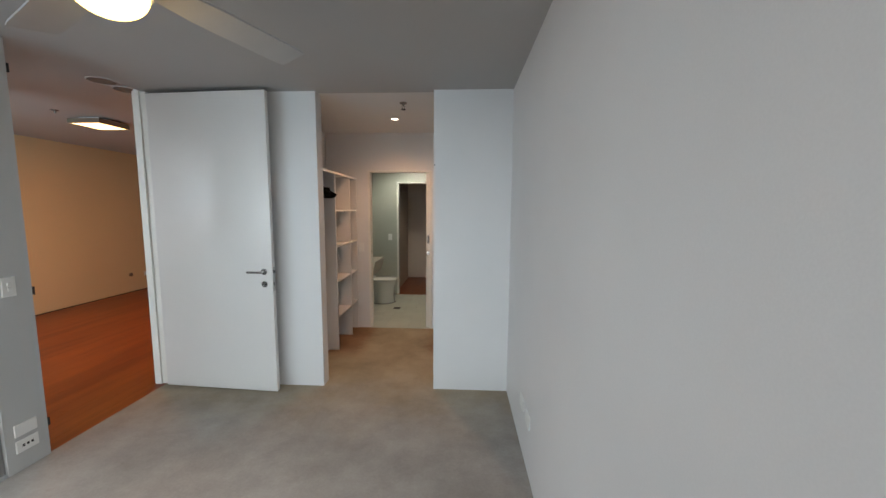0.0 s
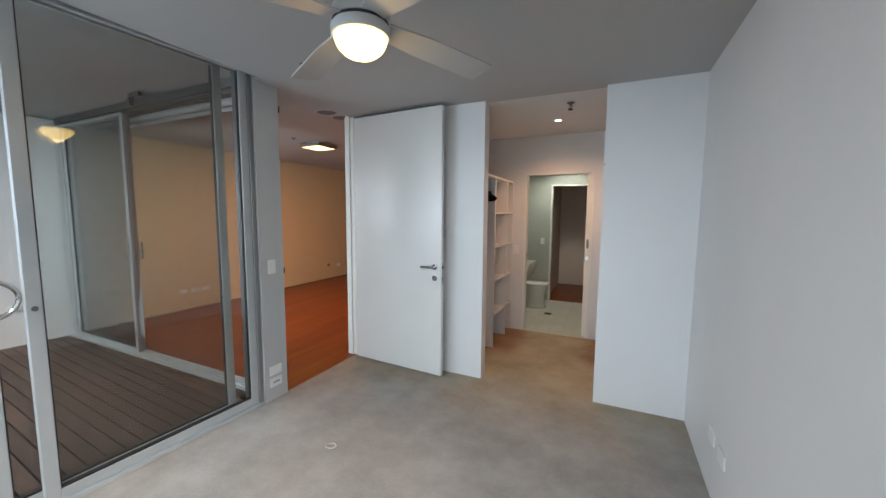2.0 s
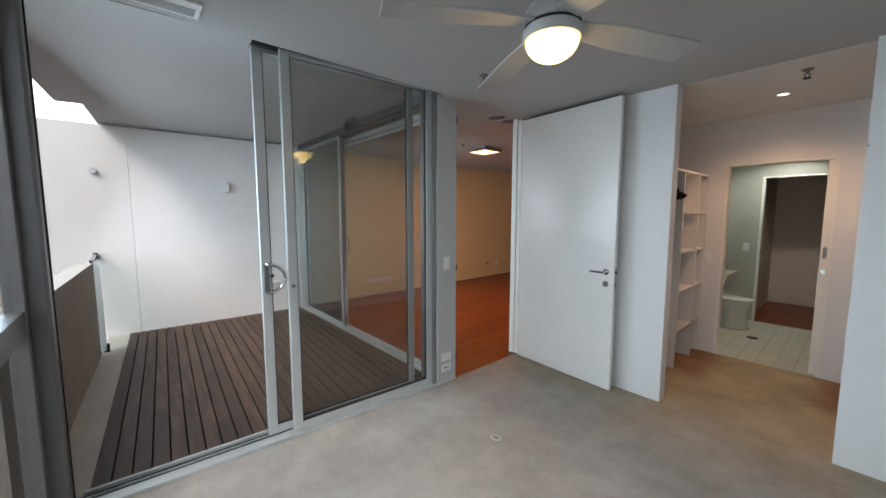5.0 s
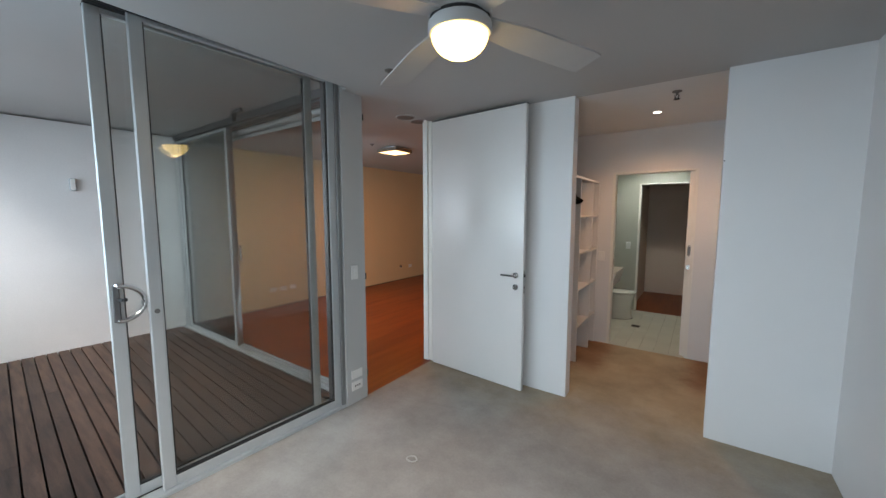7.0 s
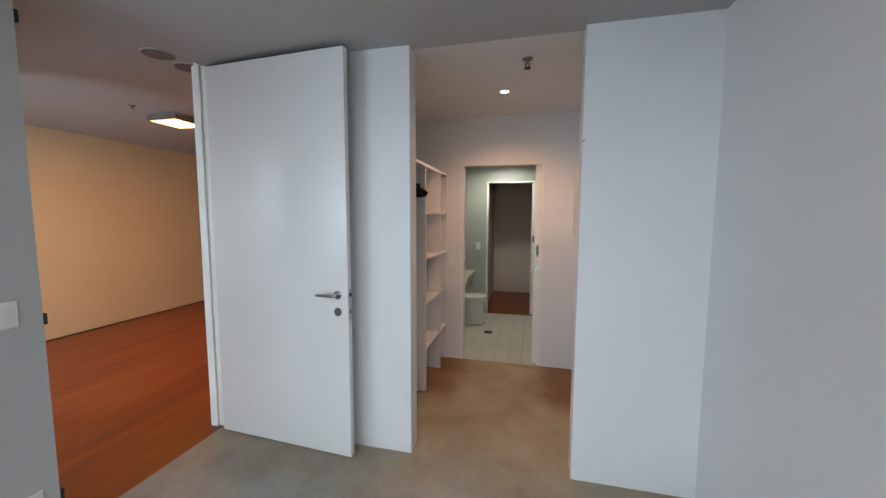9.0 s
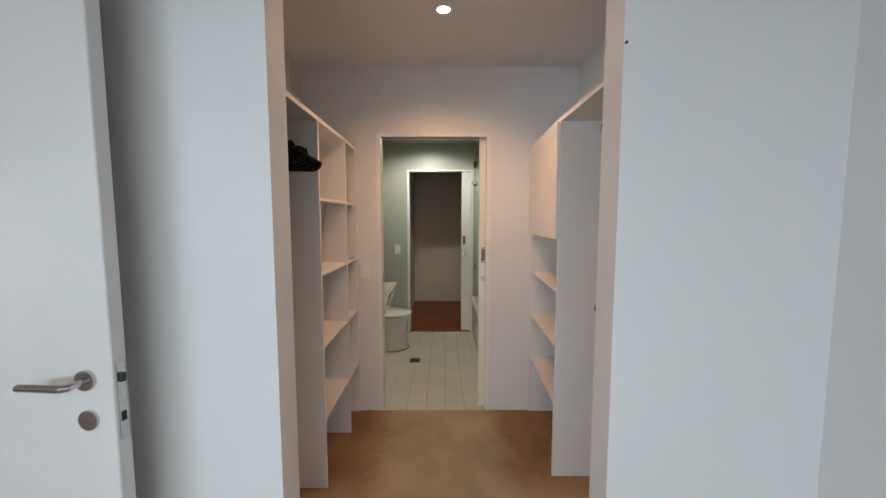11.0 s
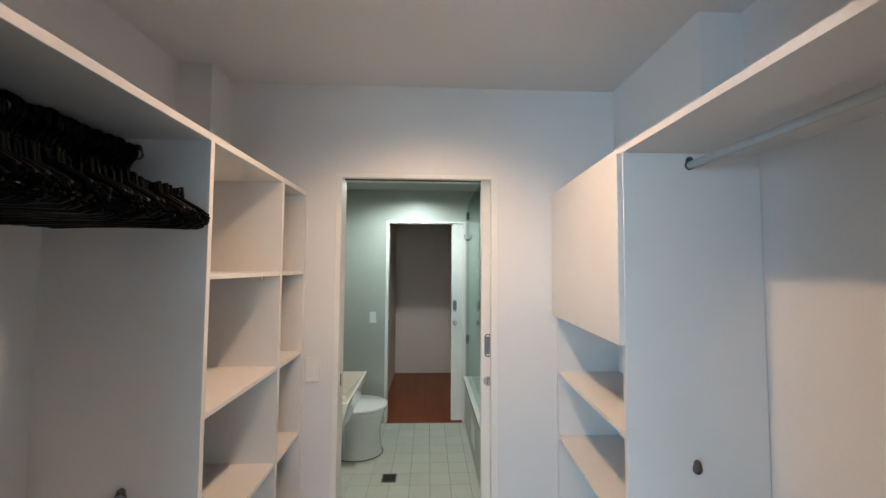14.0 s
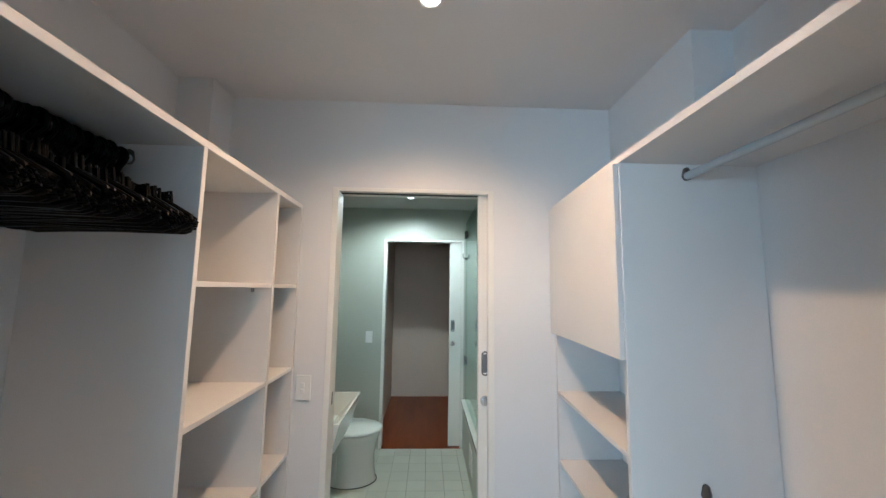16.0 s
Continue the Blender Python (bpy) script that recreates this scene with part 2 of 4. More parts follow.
WOOD = material("jarrah floor", (0.28, 0.065, 0.011), 0.38, vary=0.0, scale=1.6, grain=14, bump=0.03, fine=0.05, second=(0.17, 0.032, 0.008), island=0.05, stretch=(4, 0.45, 1))
DECK = material("weathered deck board", (0.105, 0.06, 0.038), 0.6, vary=0.0, scale=3.4, grain=40, bump=0.5, fine=0.14, second=(0.04, 0.022, 0.015), island=0.3, stretch=(0.8, 7, 1))
BRICK = material("orange render", (0.68, 0.4, 0.3), 0.9, vary=0.06, scale=1, grain=30, fine=0.05)
GROUND = material("asphalt", (0.06, 0.06, 0.06), 0.9, vary=0.1, scale=0.5, grain=30, fine=0.1)
GLASS = glass("tinted door glass", (0.85, 0.845, 0.825), 0.05, 0.55)
CLEAR = glass("clear glass", (0.96, 0.98, 0.97), 0.03, 0.5)
LAMPGLASS = glow("lit opal glass", (1.0, 0.66, 0.17), 5.0)
PANELGLOW = glow("lit panel diffuser", (1.0, 0.6, 0.25), 3.5)
SPOTGLOW = glow("lit closet lamp", (1.0, 0.8, 0.62), 8.0)
BATHGLOW = glow("lit bathroom lamp", (0.96, 1.0, 0.9), 7.0)


# ---- building blocks ----
def base_of(ob):
    v = Vector((0, 0, 0))
    while ob:
        v += ob.location
        ob = ob.parent
    return v


def box(bm, x0, x1, y0, y1, z0, z1, bevel=0.0, seg=1):
    g = bmesh.ops.create_cube(bm, size=1.0)
    vs = g["verts"]
    for v in vs:
        v.co = Vector(((x0 + x1) / 2 + v.co.x * (x1 - x0), (y0 + y1) / 2 + v.co.y * (y1 - y0), (z0 + z1) / 2 + v.co.z * (z1 - z0)))
    if bevel:
        es = list({e for v in vs for e in v.link_edges})
        bmesh.ops.bevel(bm, geom=es, offset=bevel, segments=seg, affect="EDGES", profile=0.5)


def boxes(*rows, bevel=0.0):
    bm = bmesh.new()
    for r in rows:
        box(bm, *r, bevel=bevel)
    return bm


def tube(bm, pts, r, sides=10, closed=False):
    """A round bar along the points."""
    pts = [Vector(p) for p in pts]
    rings = []
    n = len(pts)
    up = Vector((0.13, 0.21, 0.97)).normalized()
    for i, p in enumerate(pts):
        if closed:
            d = pts[(i + 1) % n] - pts[i - 1]
        else:
            d = pts[min(i + 1, n - 1)] - pts[max(i - 1, 0)]
        d.normalize()
        a = d.cross(up)
        if a.length < 1e-3:
            a = d.cross(Vector((1, 0, 0)))
        a.normalize()
        b = d.cross(a)
        rings.append([bm.verts.new(p + a * (r * math.cos(k * math.tau / sides)) + b * (r * math.sin(k * math.tau / sides))) for k in range(sides)])
    for i in range(n if closed else n - 1):
        q, w = rings[i], rings[(i + 1) % n]
        for k in range(sides):
            bm.faces.new((q[k], q[(k + 1) % sides], w[(k + 1) % sides], w[k]))
    if not closed:
        bm.faces.new(rings[0][::-1])
        bm.faces.new(rings[-1])


def lathe(bm, profile, cx, cy, steps=40, sx=1.0, sy=1.0):
    """Turns a profile of (radius, height) about an upright axis."""
    rings = []
    for r, z in profile:
        if r < 1e-5:
            rings.append([bm.verts.new((cx, cy, z))])
        else:
            rings.append([bm.verts.new((cx + sx * r * math.cos(a * math.tau / steps), cy + sy * r * math.sin(a * math.tau / steps), z)) for a in range(steps)])
    for q, w in zip(rings, rings[1:]):
        if len(q) == 1 and len(w) == 1:
            continue
        for k in range(steps):
            k2 = (k + 1) % steps
            if len(q) == 1:
                bm.faces.new((q[0], w[k2], w[k]))
            elif len(w) == 1:
                bm.faces.new((q[k], q[k2], w[0]))
            else:
                bm.faces.new((q[k], q[k2], w[k2], w[k]))


def ring(bm, c, r, depth, axis, sides=28):
    """A disc of some depth on a face, its axis along x or y."""
    o = Vector(c)
    d = Vector((1, 0, 0)) if axis == "x" else Vector((0, 1, 0))
    u = Vector((0, 1, 0)) if axis == "x" else Vector((1, 0, 0))
    a = [bm.verts.new(o + r * (u * math.cos(k * math.tau / sides) + Vector((0, 0, 1)) * math.sin(k * math.tau / sides))) for k in range(sides)]
    b = [bm.verts.new(v.co + d * depth) for v in a]
    bm.faces.new(a)
    bm.faces.new(b)
    for k in range(sides):
        bm.faces.new((a[k], a[(k + 1) % sides], b[(k + 1) % sides], b[k]))


def prism(bm, outline, z0, z1):
    """An upright prism over a plan outline."""
    low = [bm.verts.new((x, y, z0)) for x, y in outline]
    top = [bm.verts.new((x, y, z1)) for x, y in outline]
    bm.faces.new(low[::-1])
    bm.faces.new(top)
    n = len(outline)
    for i in range(n):
        bm.faces.new((low[i], low[(i + 1) % n], top[(i + 1) % n], top[i]))


def part(name, bm, mat, parent=None, label="", local=False, smooth=False, **tags):
    bmesh.ops.recalc_face_normals(bm, faces=bm.faces)
    if parent is not None and not local:
        bmesh.ops.translate(bm, verts=bm.verts, vec=-base_of(parent))
    me = bpy.data.meshes.new(name)
    bm.to_mesh(me)
    bm.free()
    me.materials.append(mat)
    if smooth:
        for p in me.polygons:
            p.use_smooth = True
        me.set_sharp_from_angle(angle=radians(35))
    ob = new(name, me)
    if parent is not None:
        ob.parent = parent
    return tagged(ob, label=label, **tags)


def thing(name, x, y, z, label, category, group="", rz=0.0, kind=""):
    ob = new(name)
    ob.empty_display_size = 0.1
    ob.location = (x, y, z)
    ob.rotation_euler = (0, 0, radians(rz))
    return tagged(ob, label, category, group, kind)


def structure(name, bm, mat, label, category="wall"):
    return part(name, bm, mat, label=label, category=category, kind="structure")


# ---- structure ----
H = 2.53
HL = 2.58
HB = 2.64
YB = 4.637
structure("floor", boxes((-2.62, 0.71, -0.66, 1.81, -0.12, 0.0), (-2.335, 0.71, 1.81, 3.0, -0.12, 0.0), (-0.92, 0.08, 3.0, 3.12, -0.12, 0.0), (-1.6, 0.71, 3.12, 4.623, -0.12, 0.0)), CARPET, "worn beige cut-pile carpet with darker traffic stains, closet light and shade painted in", "floor")
structure("ceiling", boxes((-2.26, 0.83, -0.75, 3.0, H, 2.8), (-2.36, -2.26, 1.82, 3.0, H, 2.8), (-2.36, 0.83, 3.0, 3.06, H, 2.8), (-2.46, -2.26, -0.75, 1.82, 2.62, 2.8)), CEIL, "plain plaster ceiling of the bedroom and closet, darkened in colour for its shade", "ceiling")
# same plaster in a lighter colour, which stands for the lamp's bounced light
structure("ceiling_closet", boxes((-2.36, 0.83, 3.06, 4.74, H, 2.8)), PAINT, "plain plaster ceiling of the closet, coloured lighter for its lamp bounce", "ceiling")
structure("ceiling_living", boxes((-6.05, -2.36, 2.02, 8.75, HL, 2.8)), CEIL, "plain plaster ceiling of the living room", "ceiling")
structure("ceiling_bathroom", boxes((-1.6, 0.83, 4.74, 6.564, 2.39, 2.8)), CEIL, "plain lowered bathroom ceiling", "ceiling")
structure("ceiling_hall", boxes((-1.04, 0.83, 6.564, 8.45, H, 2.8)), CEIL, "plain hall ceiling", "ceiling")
structure("wall_east", boxes((0.71, 0.83, -0.75, 8.45, -0.12, H)), PAINT, "plain white painted plaster wall of the bedroom")
structure("wall_north", boxes((-2.43, -0.908, 3.0, 3.12, -0.12, HL)), PAINT, "white painted wall behind the open door")
structure("wall_north_stub", boxes((0.07, 0.71, 3.0, 3.12, -0.12, H)), PAINT, "white painted wall beside the closet opening")
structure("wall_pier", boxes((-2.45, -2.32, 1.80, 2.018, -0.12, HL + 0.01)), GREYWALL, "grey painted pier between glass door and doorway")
structure("wall_living_east", boxes((-2.43, -2.33, 3.12, 8.6, -0.12, HL)), WARMWALL, "painted living room side wall")
structure("wall_living_west", boxes((-6.3, -5.9, 2.0, 8.72, -0.3, HL)), WARMWALL, "long plain painted living room wall")
structure("wall_living_north", boxes((-5.9, -2.33, 8.6, 8.72, -0.12, HL)), WARMWALL, "painted living room end wall")
structure("wall_closet_west", boxes((-1.72, -1.60, 3.12, 4.637, -0.12, H), (-1.6, -1.44, 4.46, 4.637, 1.97, H)), PAINT, "white painted closet wall with a boxed pilaster above the shelves")
structure("pilaster", boxes((0.55, 0.71, 4.02, 4.637, -0.12, H)), PAINT, "white painted boxed pilaster in the closet corner")
structure("wall_closet_back", boxes((-1.72, -0.90, YB, 4.737, -0.12, H), (-0.10, 0.71, YB, 4.737, -0.12, H), (-0.90, -0.10, YB, 4.737, 2.06, H)), PAINT, "white painted wall with the bathroom doorway")
structure("wall_bathroom_north", boxes((-1.6, -0.86, 6.564, 6.664, -0.12, 2.39), (-0.05, 0.71, 6.564, 6.664, -0.12, 2.39), (-0.86, -0.05, 6.564, 6.664, 2.06, 2.39)), BATHWALL, "grey-green painted bathroom wall with a doorway")
structure("wall_bathroom_west", boxes((-1.62, -1.5, 4.737, 6.664, -0.12, 2.39)), BATHWALL, "grey-green painted bathroom side wall")
structure("wall_bathroom_lining", boxes((0.70, 0.709, 4.74, 6.564, -0.02, 2.39), (-1.5, -0.91, 4.738, 4.746, -0.02, 2.39), (-0.09, 0.7, 4.738, 4.746, -0.02, 2.39)), BATHWALL, "grey-green painted bathroom lining")
structure("wall_hall", boxes((-1.04, -0.92, 6.665, 8.45, -0.12, H), (-0.92, 0.71, 8.33, 8.45, -0.12, H)), HALLWALL, "plain hall walls with the floor's warm bounce in their colour")


def west(y):
    """The balcony's far wall runs slightly aslant: its face at y."""
    return -5.93 - 0.045 * (2.0 - y)


def solid(outline, z0, z1):
    bm = bmesh.new()
    prism(bm, outline, z0, z1)
    return bm


structure("wall_balcony_west", solid([(west(2.0), 2.0), (west(-0.16), -0.16), (west(-0.16) - 0.006, -0.163), (west(-0.16) - 0.006, -0.172), (west(-0.175), -0.175), (west(-0.94), -0.94), (-6.3, -0.94), (-6.3, 2.0)], -0.3, 2.62), RENDERWALL, "white rendered party wall of the balcony with one upright joint")
SL = -0.058
structure("ceiling_balcony", solid([(-6.2, 2.0), (-6.2, -0.42), (-5.12, -0.487), (-5.15, -0.685), (-2.40, -0.86), (-2.36, 2.0)], HB, 2.86), CEIL, "painted concrete soffit over the balcony", "ceiling")
structure("wall_sill_slab", boxes((-6.02, -2.34, 2.02, 8.75, -0.3, -0.02)), CONCRETE, "concrete slab under the living room floor", "floor")
# concrete in asphalt colour: the shade between deck boards is put in here
structure("slab_balcony", (lambda bm: (prism(bm, [(-6.2, 2.02), (-6.2, -1.0), (-2.34, -1.0), (-2.34, 2.02)], -0.3, -0.08), bm)[1])(bmesh.new()), GROUND, "concrete balcony slab, darkened for the shade in the deck gaps", "floor")


def facade(x):
    """The outside edge runs aslant: its offset at x."""
    return SL * (x + 2.66) - 0.02


structure("ledge", (lambda bm: (prism(bm, [(-2.36, -0.45 + facade(-2.36)), (-6.05, -0.43 + facade(-6.05)), (-6.05, -0.66 + facade(-6.05)), (-2.36, -0.68 + facade(-2.36))], -0.06, -0.005), bm)[1])(bmesh.new()), CONCRETE, "bare concrete ledge along the deck", "ledge")
structure("parapet", solid([(-2.36, -0.66 + facade(-2.36)), (-5.27, -0.66 + facade(-5.27)), (-5.27, -0.80 + facade(-5.27)), (-2.36, -0.80 + facade(-2.36))], -0.06, 1.02), GRANITE, "grey-brown rendered solid balcony parapet", "parapet")
structure("ground", boxes((-900, 900, -900, 900, -5.2, -5.0)), GROUND, "dark asphalt and ground far below", "ground")
# black strip laid where wall and floor meet in shadow
structure("baseboard_gap", boxes((-5.899, -5.892, 2.02, 8.6, -0.004, 0.009)), SEAL, "thin dark strip standing for the shadow line along the living room wall", "trim")
structure("floor_grout", boxes((-1.5, 0.71, 4.624, 6.571, -0.12, -0.006)), GROUT, "dark grout bed of the bathroom floor", "floor")
structure("floor_hall", boxes((-0.92, 0.71, 6.572, 8.33, -0.12, -0.004)), WOOD, "polished red-brown timber hall floor", "floor")

bm = bmesh.new()
arc = [radians(a) for a in range(150, 391, 12)]
for a, b in zip(arc, arc[1:]):
    q = [bm.verts.new((90 * math.cos(t), 90 * math.sin(t), z)) for t, z in ((a, -5), (b, -5), (b, 70), (a, 70))]
    bm.faces.new(q)
structure("backdrop", bm, glow("overcast cloud", (0.93, 0.97, 1.0), 1.3), "bright overcast sky far beyond the buildings", "sky")

# ---- south window ----
win = thing("window_south", -0.8, -0.6, 0, "full-height aluminium window wall with a middle transom", "window", kind="structure")
bm = boxes((-2.30, 0.71, -0.64, -0.58, 0.0, 0.06), (-2.30, 0.71, -0.64, -0.58, 2.47, H), (-2.30, 0.71, -0.64, -0.58, 1.02, 1.13), (-2.30, -2.24, -0.64, -0.575, 0.0, H), bevel=0.004)
for x in (-1.32, -0.32):
    box(bm, x - 0.03, x + 0.03, -0.645, -0.575, 0, H, 0.004)
box(bm, 0.66, 0.71, -0.64, -0.58, 0, H)
part("window_frame", bm, DARKALU, win)
for a, b in ((-2.30, -1.35), (-1.29, -0.35), (-0.29, 0.66)):
    for c, d in ((0.06, 1.02), (1.10, 2.47)):
        p = part("pane", boxes((a, b, -0.613, -0.607, c, d)), CLEAR, win)
        p.visible_shadow = False
post = thing("window_post", -2.38, -0.56, 0, "dark grey aluminium corner post of the window wall", "post", kind="structure")
part("post_body", boxes((-2.46, -2.30, -0.63, -0.51, -0.05, 2.60), bevel=0.012), DARKALU, post)
part("post_seal", boxes((-2.40, -2.385, -0.512, -0.505, 0, 2.55)), SEAL, post)

# ---- bedroom sliding glass door ----
slider = thing("sliding_door_bedroom", -2.4, 1.78, 0, "aluminium-framed sliding glass door standing half open to the deck", "sliding door", kind="structure", rz=-2.9)
part("bottom_track", boxes((-2.405, -2.324, -0.505, 1.799, -0.05, 0.022), (-2.50, -2.48, -0.505, 1.80, -0.05, 0.03), bevel=0.003), ALU, slider)
part("track_channel", boxes((-2.48, -2.405, -0.505, 1.80, -0.05, 0.008)), SEAL, slider, "black track channel")
part("track_rail", boxes((-2.446, -2.440, -0.505, 1.80, 0.008, 0.018)), ALU, slider)
part("head_track", boxes((-2.47, -2.375, 0.42, 1.80, 2.59, 2.612)), SEAL, slider, "black head channel")
part("head_gasket", boxes((-2.346, -2.336, 0.42, 1.762, 2.583, 2.60)), SEAL, slider, "black rubber seal")
part("head_infill", boxes((-2.50, -2.345, -0.505, 0.42, 2.60, 2.64), (-2.50, -2.325, 0.42, 1.80, 2.612, 2.64)), CEIL, slider, "white painted head infill")
part("jamb", boxes((-2.50, -2.335, 1.765, 1.80, 0.02, 2.60), bevel=0.003), SHADEALU, slider)
part("jamb_channel", boxes((-2.49, -2.36, 1.742, 1.764, 0.02, 2.60), bevel=0.002), DARKALU, slider, "dark inner channel of the jamb")


def leaf(parent, axis, at, lo, hi, z0, z1, wide=0.05, thick=0.036, glass_mat=None, name="leaf", lean=0.0):
    """A framed glass leaf in the plane axis = at."""
    def r(a, b, c, d, t=thick):
        return (at - t / 2, at + t / 2, a, b, c, d) if axis == "x" else (a, b, at - t / 2, at + t / 2, c, d)
    fr = part(name + "_frame", boxes(r(lo, lo + wide, z0, z1), r(hi - wide, hi, z0, z1), r(lo + wide, hi - wide, z0, z0 + wide), r(lo + wide, hi - wide, z1 - wide * 0.6, z1), bevel=0.003), ALU, parent)
    part("gasket", boxes(r(lo + wide, lo + wide + 0.006, z0 + wide, z1 - 0.03, 0.02), r(hi - wide - 0.006, hi - wide, z0 + wide, z1 - 0.03, 0.02), r(lo + wide, hi - wide, z0 + wide, z0 + wide + 0.012, 0.024)), SEAL, fr)
    p = part("pane", boxes(r(lo + wide, hi - wide, z0 + wide, z1 - wide * 0.6, 0.006)), glass_mat or GLASS, fr)
    p.visible_shadow = False
    if lean:
        mid = Vector((at, (lo + hi) / 2, 0)) - base_of(parent)
        turn = Matrix.Rotation(radians(lean), 3, "Z")
        p.rotation_euler = (0, 0, radians(lean))
        p.location = mid - turn @ mid
    return fr


moving = leaf(slider, "x", -2.432, 0.42, 1.62, 0.022, 2.60, wide=0.06, lean=-1.1)
fixed = leaf(slider, "x", -2.366, 0.57, 1.765, 0.0225, 2.60, wide=0.06, name="fixed_leaf", lean=-1.1)
part("backplate", boxes((-2.414, -2.402, 0.432, 0.462, 1.02, 1.22), bevel=0.004), DARKALU, moving)
bm = bmesh.new()
tube(bm, [(-2.405, 0.450, 1.216)] + [(-2.385, 0.455 + 0.105 * math.sin(a), 1.12 + 0.092 * math.cos(a)) for a in [math.pi * k / 18 for k in range(19)]] + [(-2.405, 0.450, 1.024)], 0.011)
part("pull_handle", bm, CHROME, moving, "curved grey metal pull handle", smooth=True)
bm = bmesh.new()
tube(bm, [(-2.405, 0.455, 1.14), (-2.375, 0.47, 1.14)], 0.008)
box(bm, -2.378, -2.36, 0.468, 0.485, 1.132, 1.15, 0.003)
part("key", bm, SEAL, moving)
bm = bmesh.new()
ring(bm, (-2.348, 0.60, 1.06), 0.013, 0.006, "x", 16)
part("lock_stud", bm, DARKALU, fixed)

# ---- living room glass ----
lg = thing("sliding_door_living", -4.2, 1.96, 0, "aluminium-framed sliding glass doors stacked open between deck and living room", "sliding door", kind="structure")
part("bottom_track", boxes((-5.93, -2.45, 1.87, 2.02, -0.05, 0.012), (-5.9, -2.45, 1.895, 1.905, 0.01, 0.03), (-5.9, -2.45, 1.945, 1.955, 0.01, 0.03), (-5.9, -2.45, 1.99, 2.0, 0.01, 0.03), bevel=0.002), ALU, lg)
part("head_track", boxes((-5.9, -2.45, 1.90, 1.93, 2.565, 2.635), (-5.9, -2.45, 1.94, 1.965, 2.55, 2.635), (-5.9, -2.45, 1.975, 2.02, 2.55, 2.635)), DARKALU, lg)
part("jamb", boxes((-5.9, -5.78, 1.90, 2.02, 0.01, 2.55), (-2.56, -2.45, 1.90, 2.02, 0.01, 2.55), (-5.78, -5.74, 1.92, 2.0, 0.01, 2.55), bevel=0.004), ALU, lg)
LIVGLASS = glass("living room glass", (0.93, 0.96, 0.945), 0.11, 0.8)
leaf(lg, "y", 1.925, -5.76, -4.42, 0.02, 2.55, glass_mat=LIVGLASS)
leaf(lg, "y", 1.978, -5.74, -4.46, 0.02, 2.55, name="fixed_leaf", glass_mat=LIVGLASS)
part("lock_handle", boxes((-4.462, -4.438, 1.885, 1.907, 1.02, 1.2), (-4.455, -4.44, 2.0, 2.03, 1.03, 1.22), bevel=0.005), CHROME, lg)
blind = thing("roller_blind", -3.6, 2.09, 2.43, "rolled-up pale grey roller blind above the living room glass", "blind")
bm = bmesh.new()
tube(bm, [(-5.6, 2.09, 2.528), (-2.6, 2.09, 2.528)], 0.036, 16)
part("roll", bm, FABRIC, blind, smooth=True)
part("bottom_bar", boxes((-5.6, -2.6, 2.122, 2.13, 2.462, 2.48), (-5.6, -2.6, 2.1245, 2.1275, 2.48, 2.53)), FABRIC, blind)
bm = boxes((-5.64, -5.61, 2.05, 2.13, 2.48, HL))
part("bracket", bm, PLASTIC, blind)
part("bracket", boxes((-2.60, -2.57, 2.05, 2.13, 2.48, HL)), PLASTIC, blind)

# ---- doorway, hinged door ----
fr = thing("door_frame", -2.33, 2.5, 0, "white painted timber door frame to the living room", "door frame", kind="structure")
part("frame_jamb", boxes((-2.43, -2.325, 2.962, 3.0, 0.0, H), (-2.43, -2.36, 2.962, 3.0, H, HL), (-2.43, -2.37, 2.945, 2.962, 0.0, H), bevel=0.002), TRIM, fr)
for z in (0.21, 1.06, 2.37):
    part("strike_plate", boxes((-2.346, -2.322, 2.018, 2.034, z - 0.025, z + 0.025)), SEAL, fr, "small black strike plate")
door = thing("hinged_door", -2.285, 2.955, 0.0, "tall white painted door standing fully open against the wall", "door", rz=-3.6)
W = 1.035
part("door_leaf", boxes((0.0, W, -0.04, 0.0, 0.012, 2.50), bevel=0.0025), DOORPAINT, door, local=True)
part("top_gap_strip", boxes((0.0, W, -0.036, -0.004, 2.50, 2.506)), SEAL, door, local=True)
hz = 1.05


bm = bmesh.new()
ring(bm, (W - 0.07, -0.04, hz), 0.026, -0.009, "y")
part("handle_rose", bm, CHROME, door, local=True)
bm = bmesh.new()
tube(bm, [(W - 0.07, -0.045, hz), (W - 0.07, -0.085, hz), (W - 0.078, -0.093, hz), (W - 0.19, -0.093, hz)], 0.0095)
part("lever_handle", bm, CHROME, door, local=True, smooth=True)
bm = bmesh.new()
ring(bm, (W - 0.07, -0.04, hz - 0.105), 0.026, -0.007, "y")
part("lock_rose", bm, CHROME, door, local=True)
part("latch_plate", boxes((W, W + 0.002, -0.031, -0.009, hz - 0.16, hz + 0.04)), CHROME, door, local=True)
part("latch_bolt", boxes((W + 0.002, W + 0.010, -0.026, -0.014, hz - 0.01, hz + 0.012), (W + 0.002, W + 0.004, -0.026, -0.014, hz - 0.115, hz - 0.09)), SEAL, door, local=True)


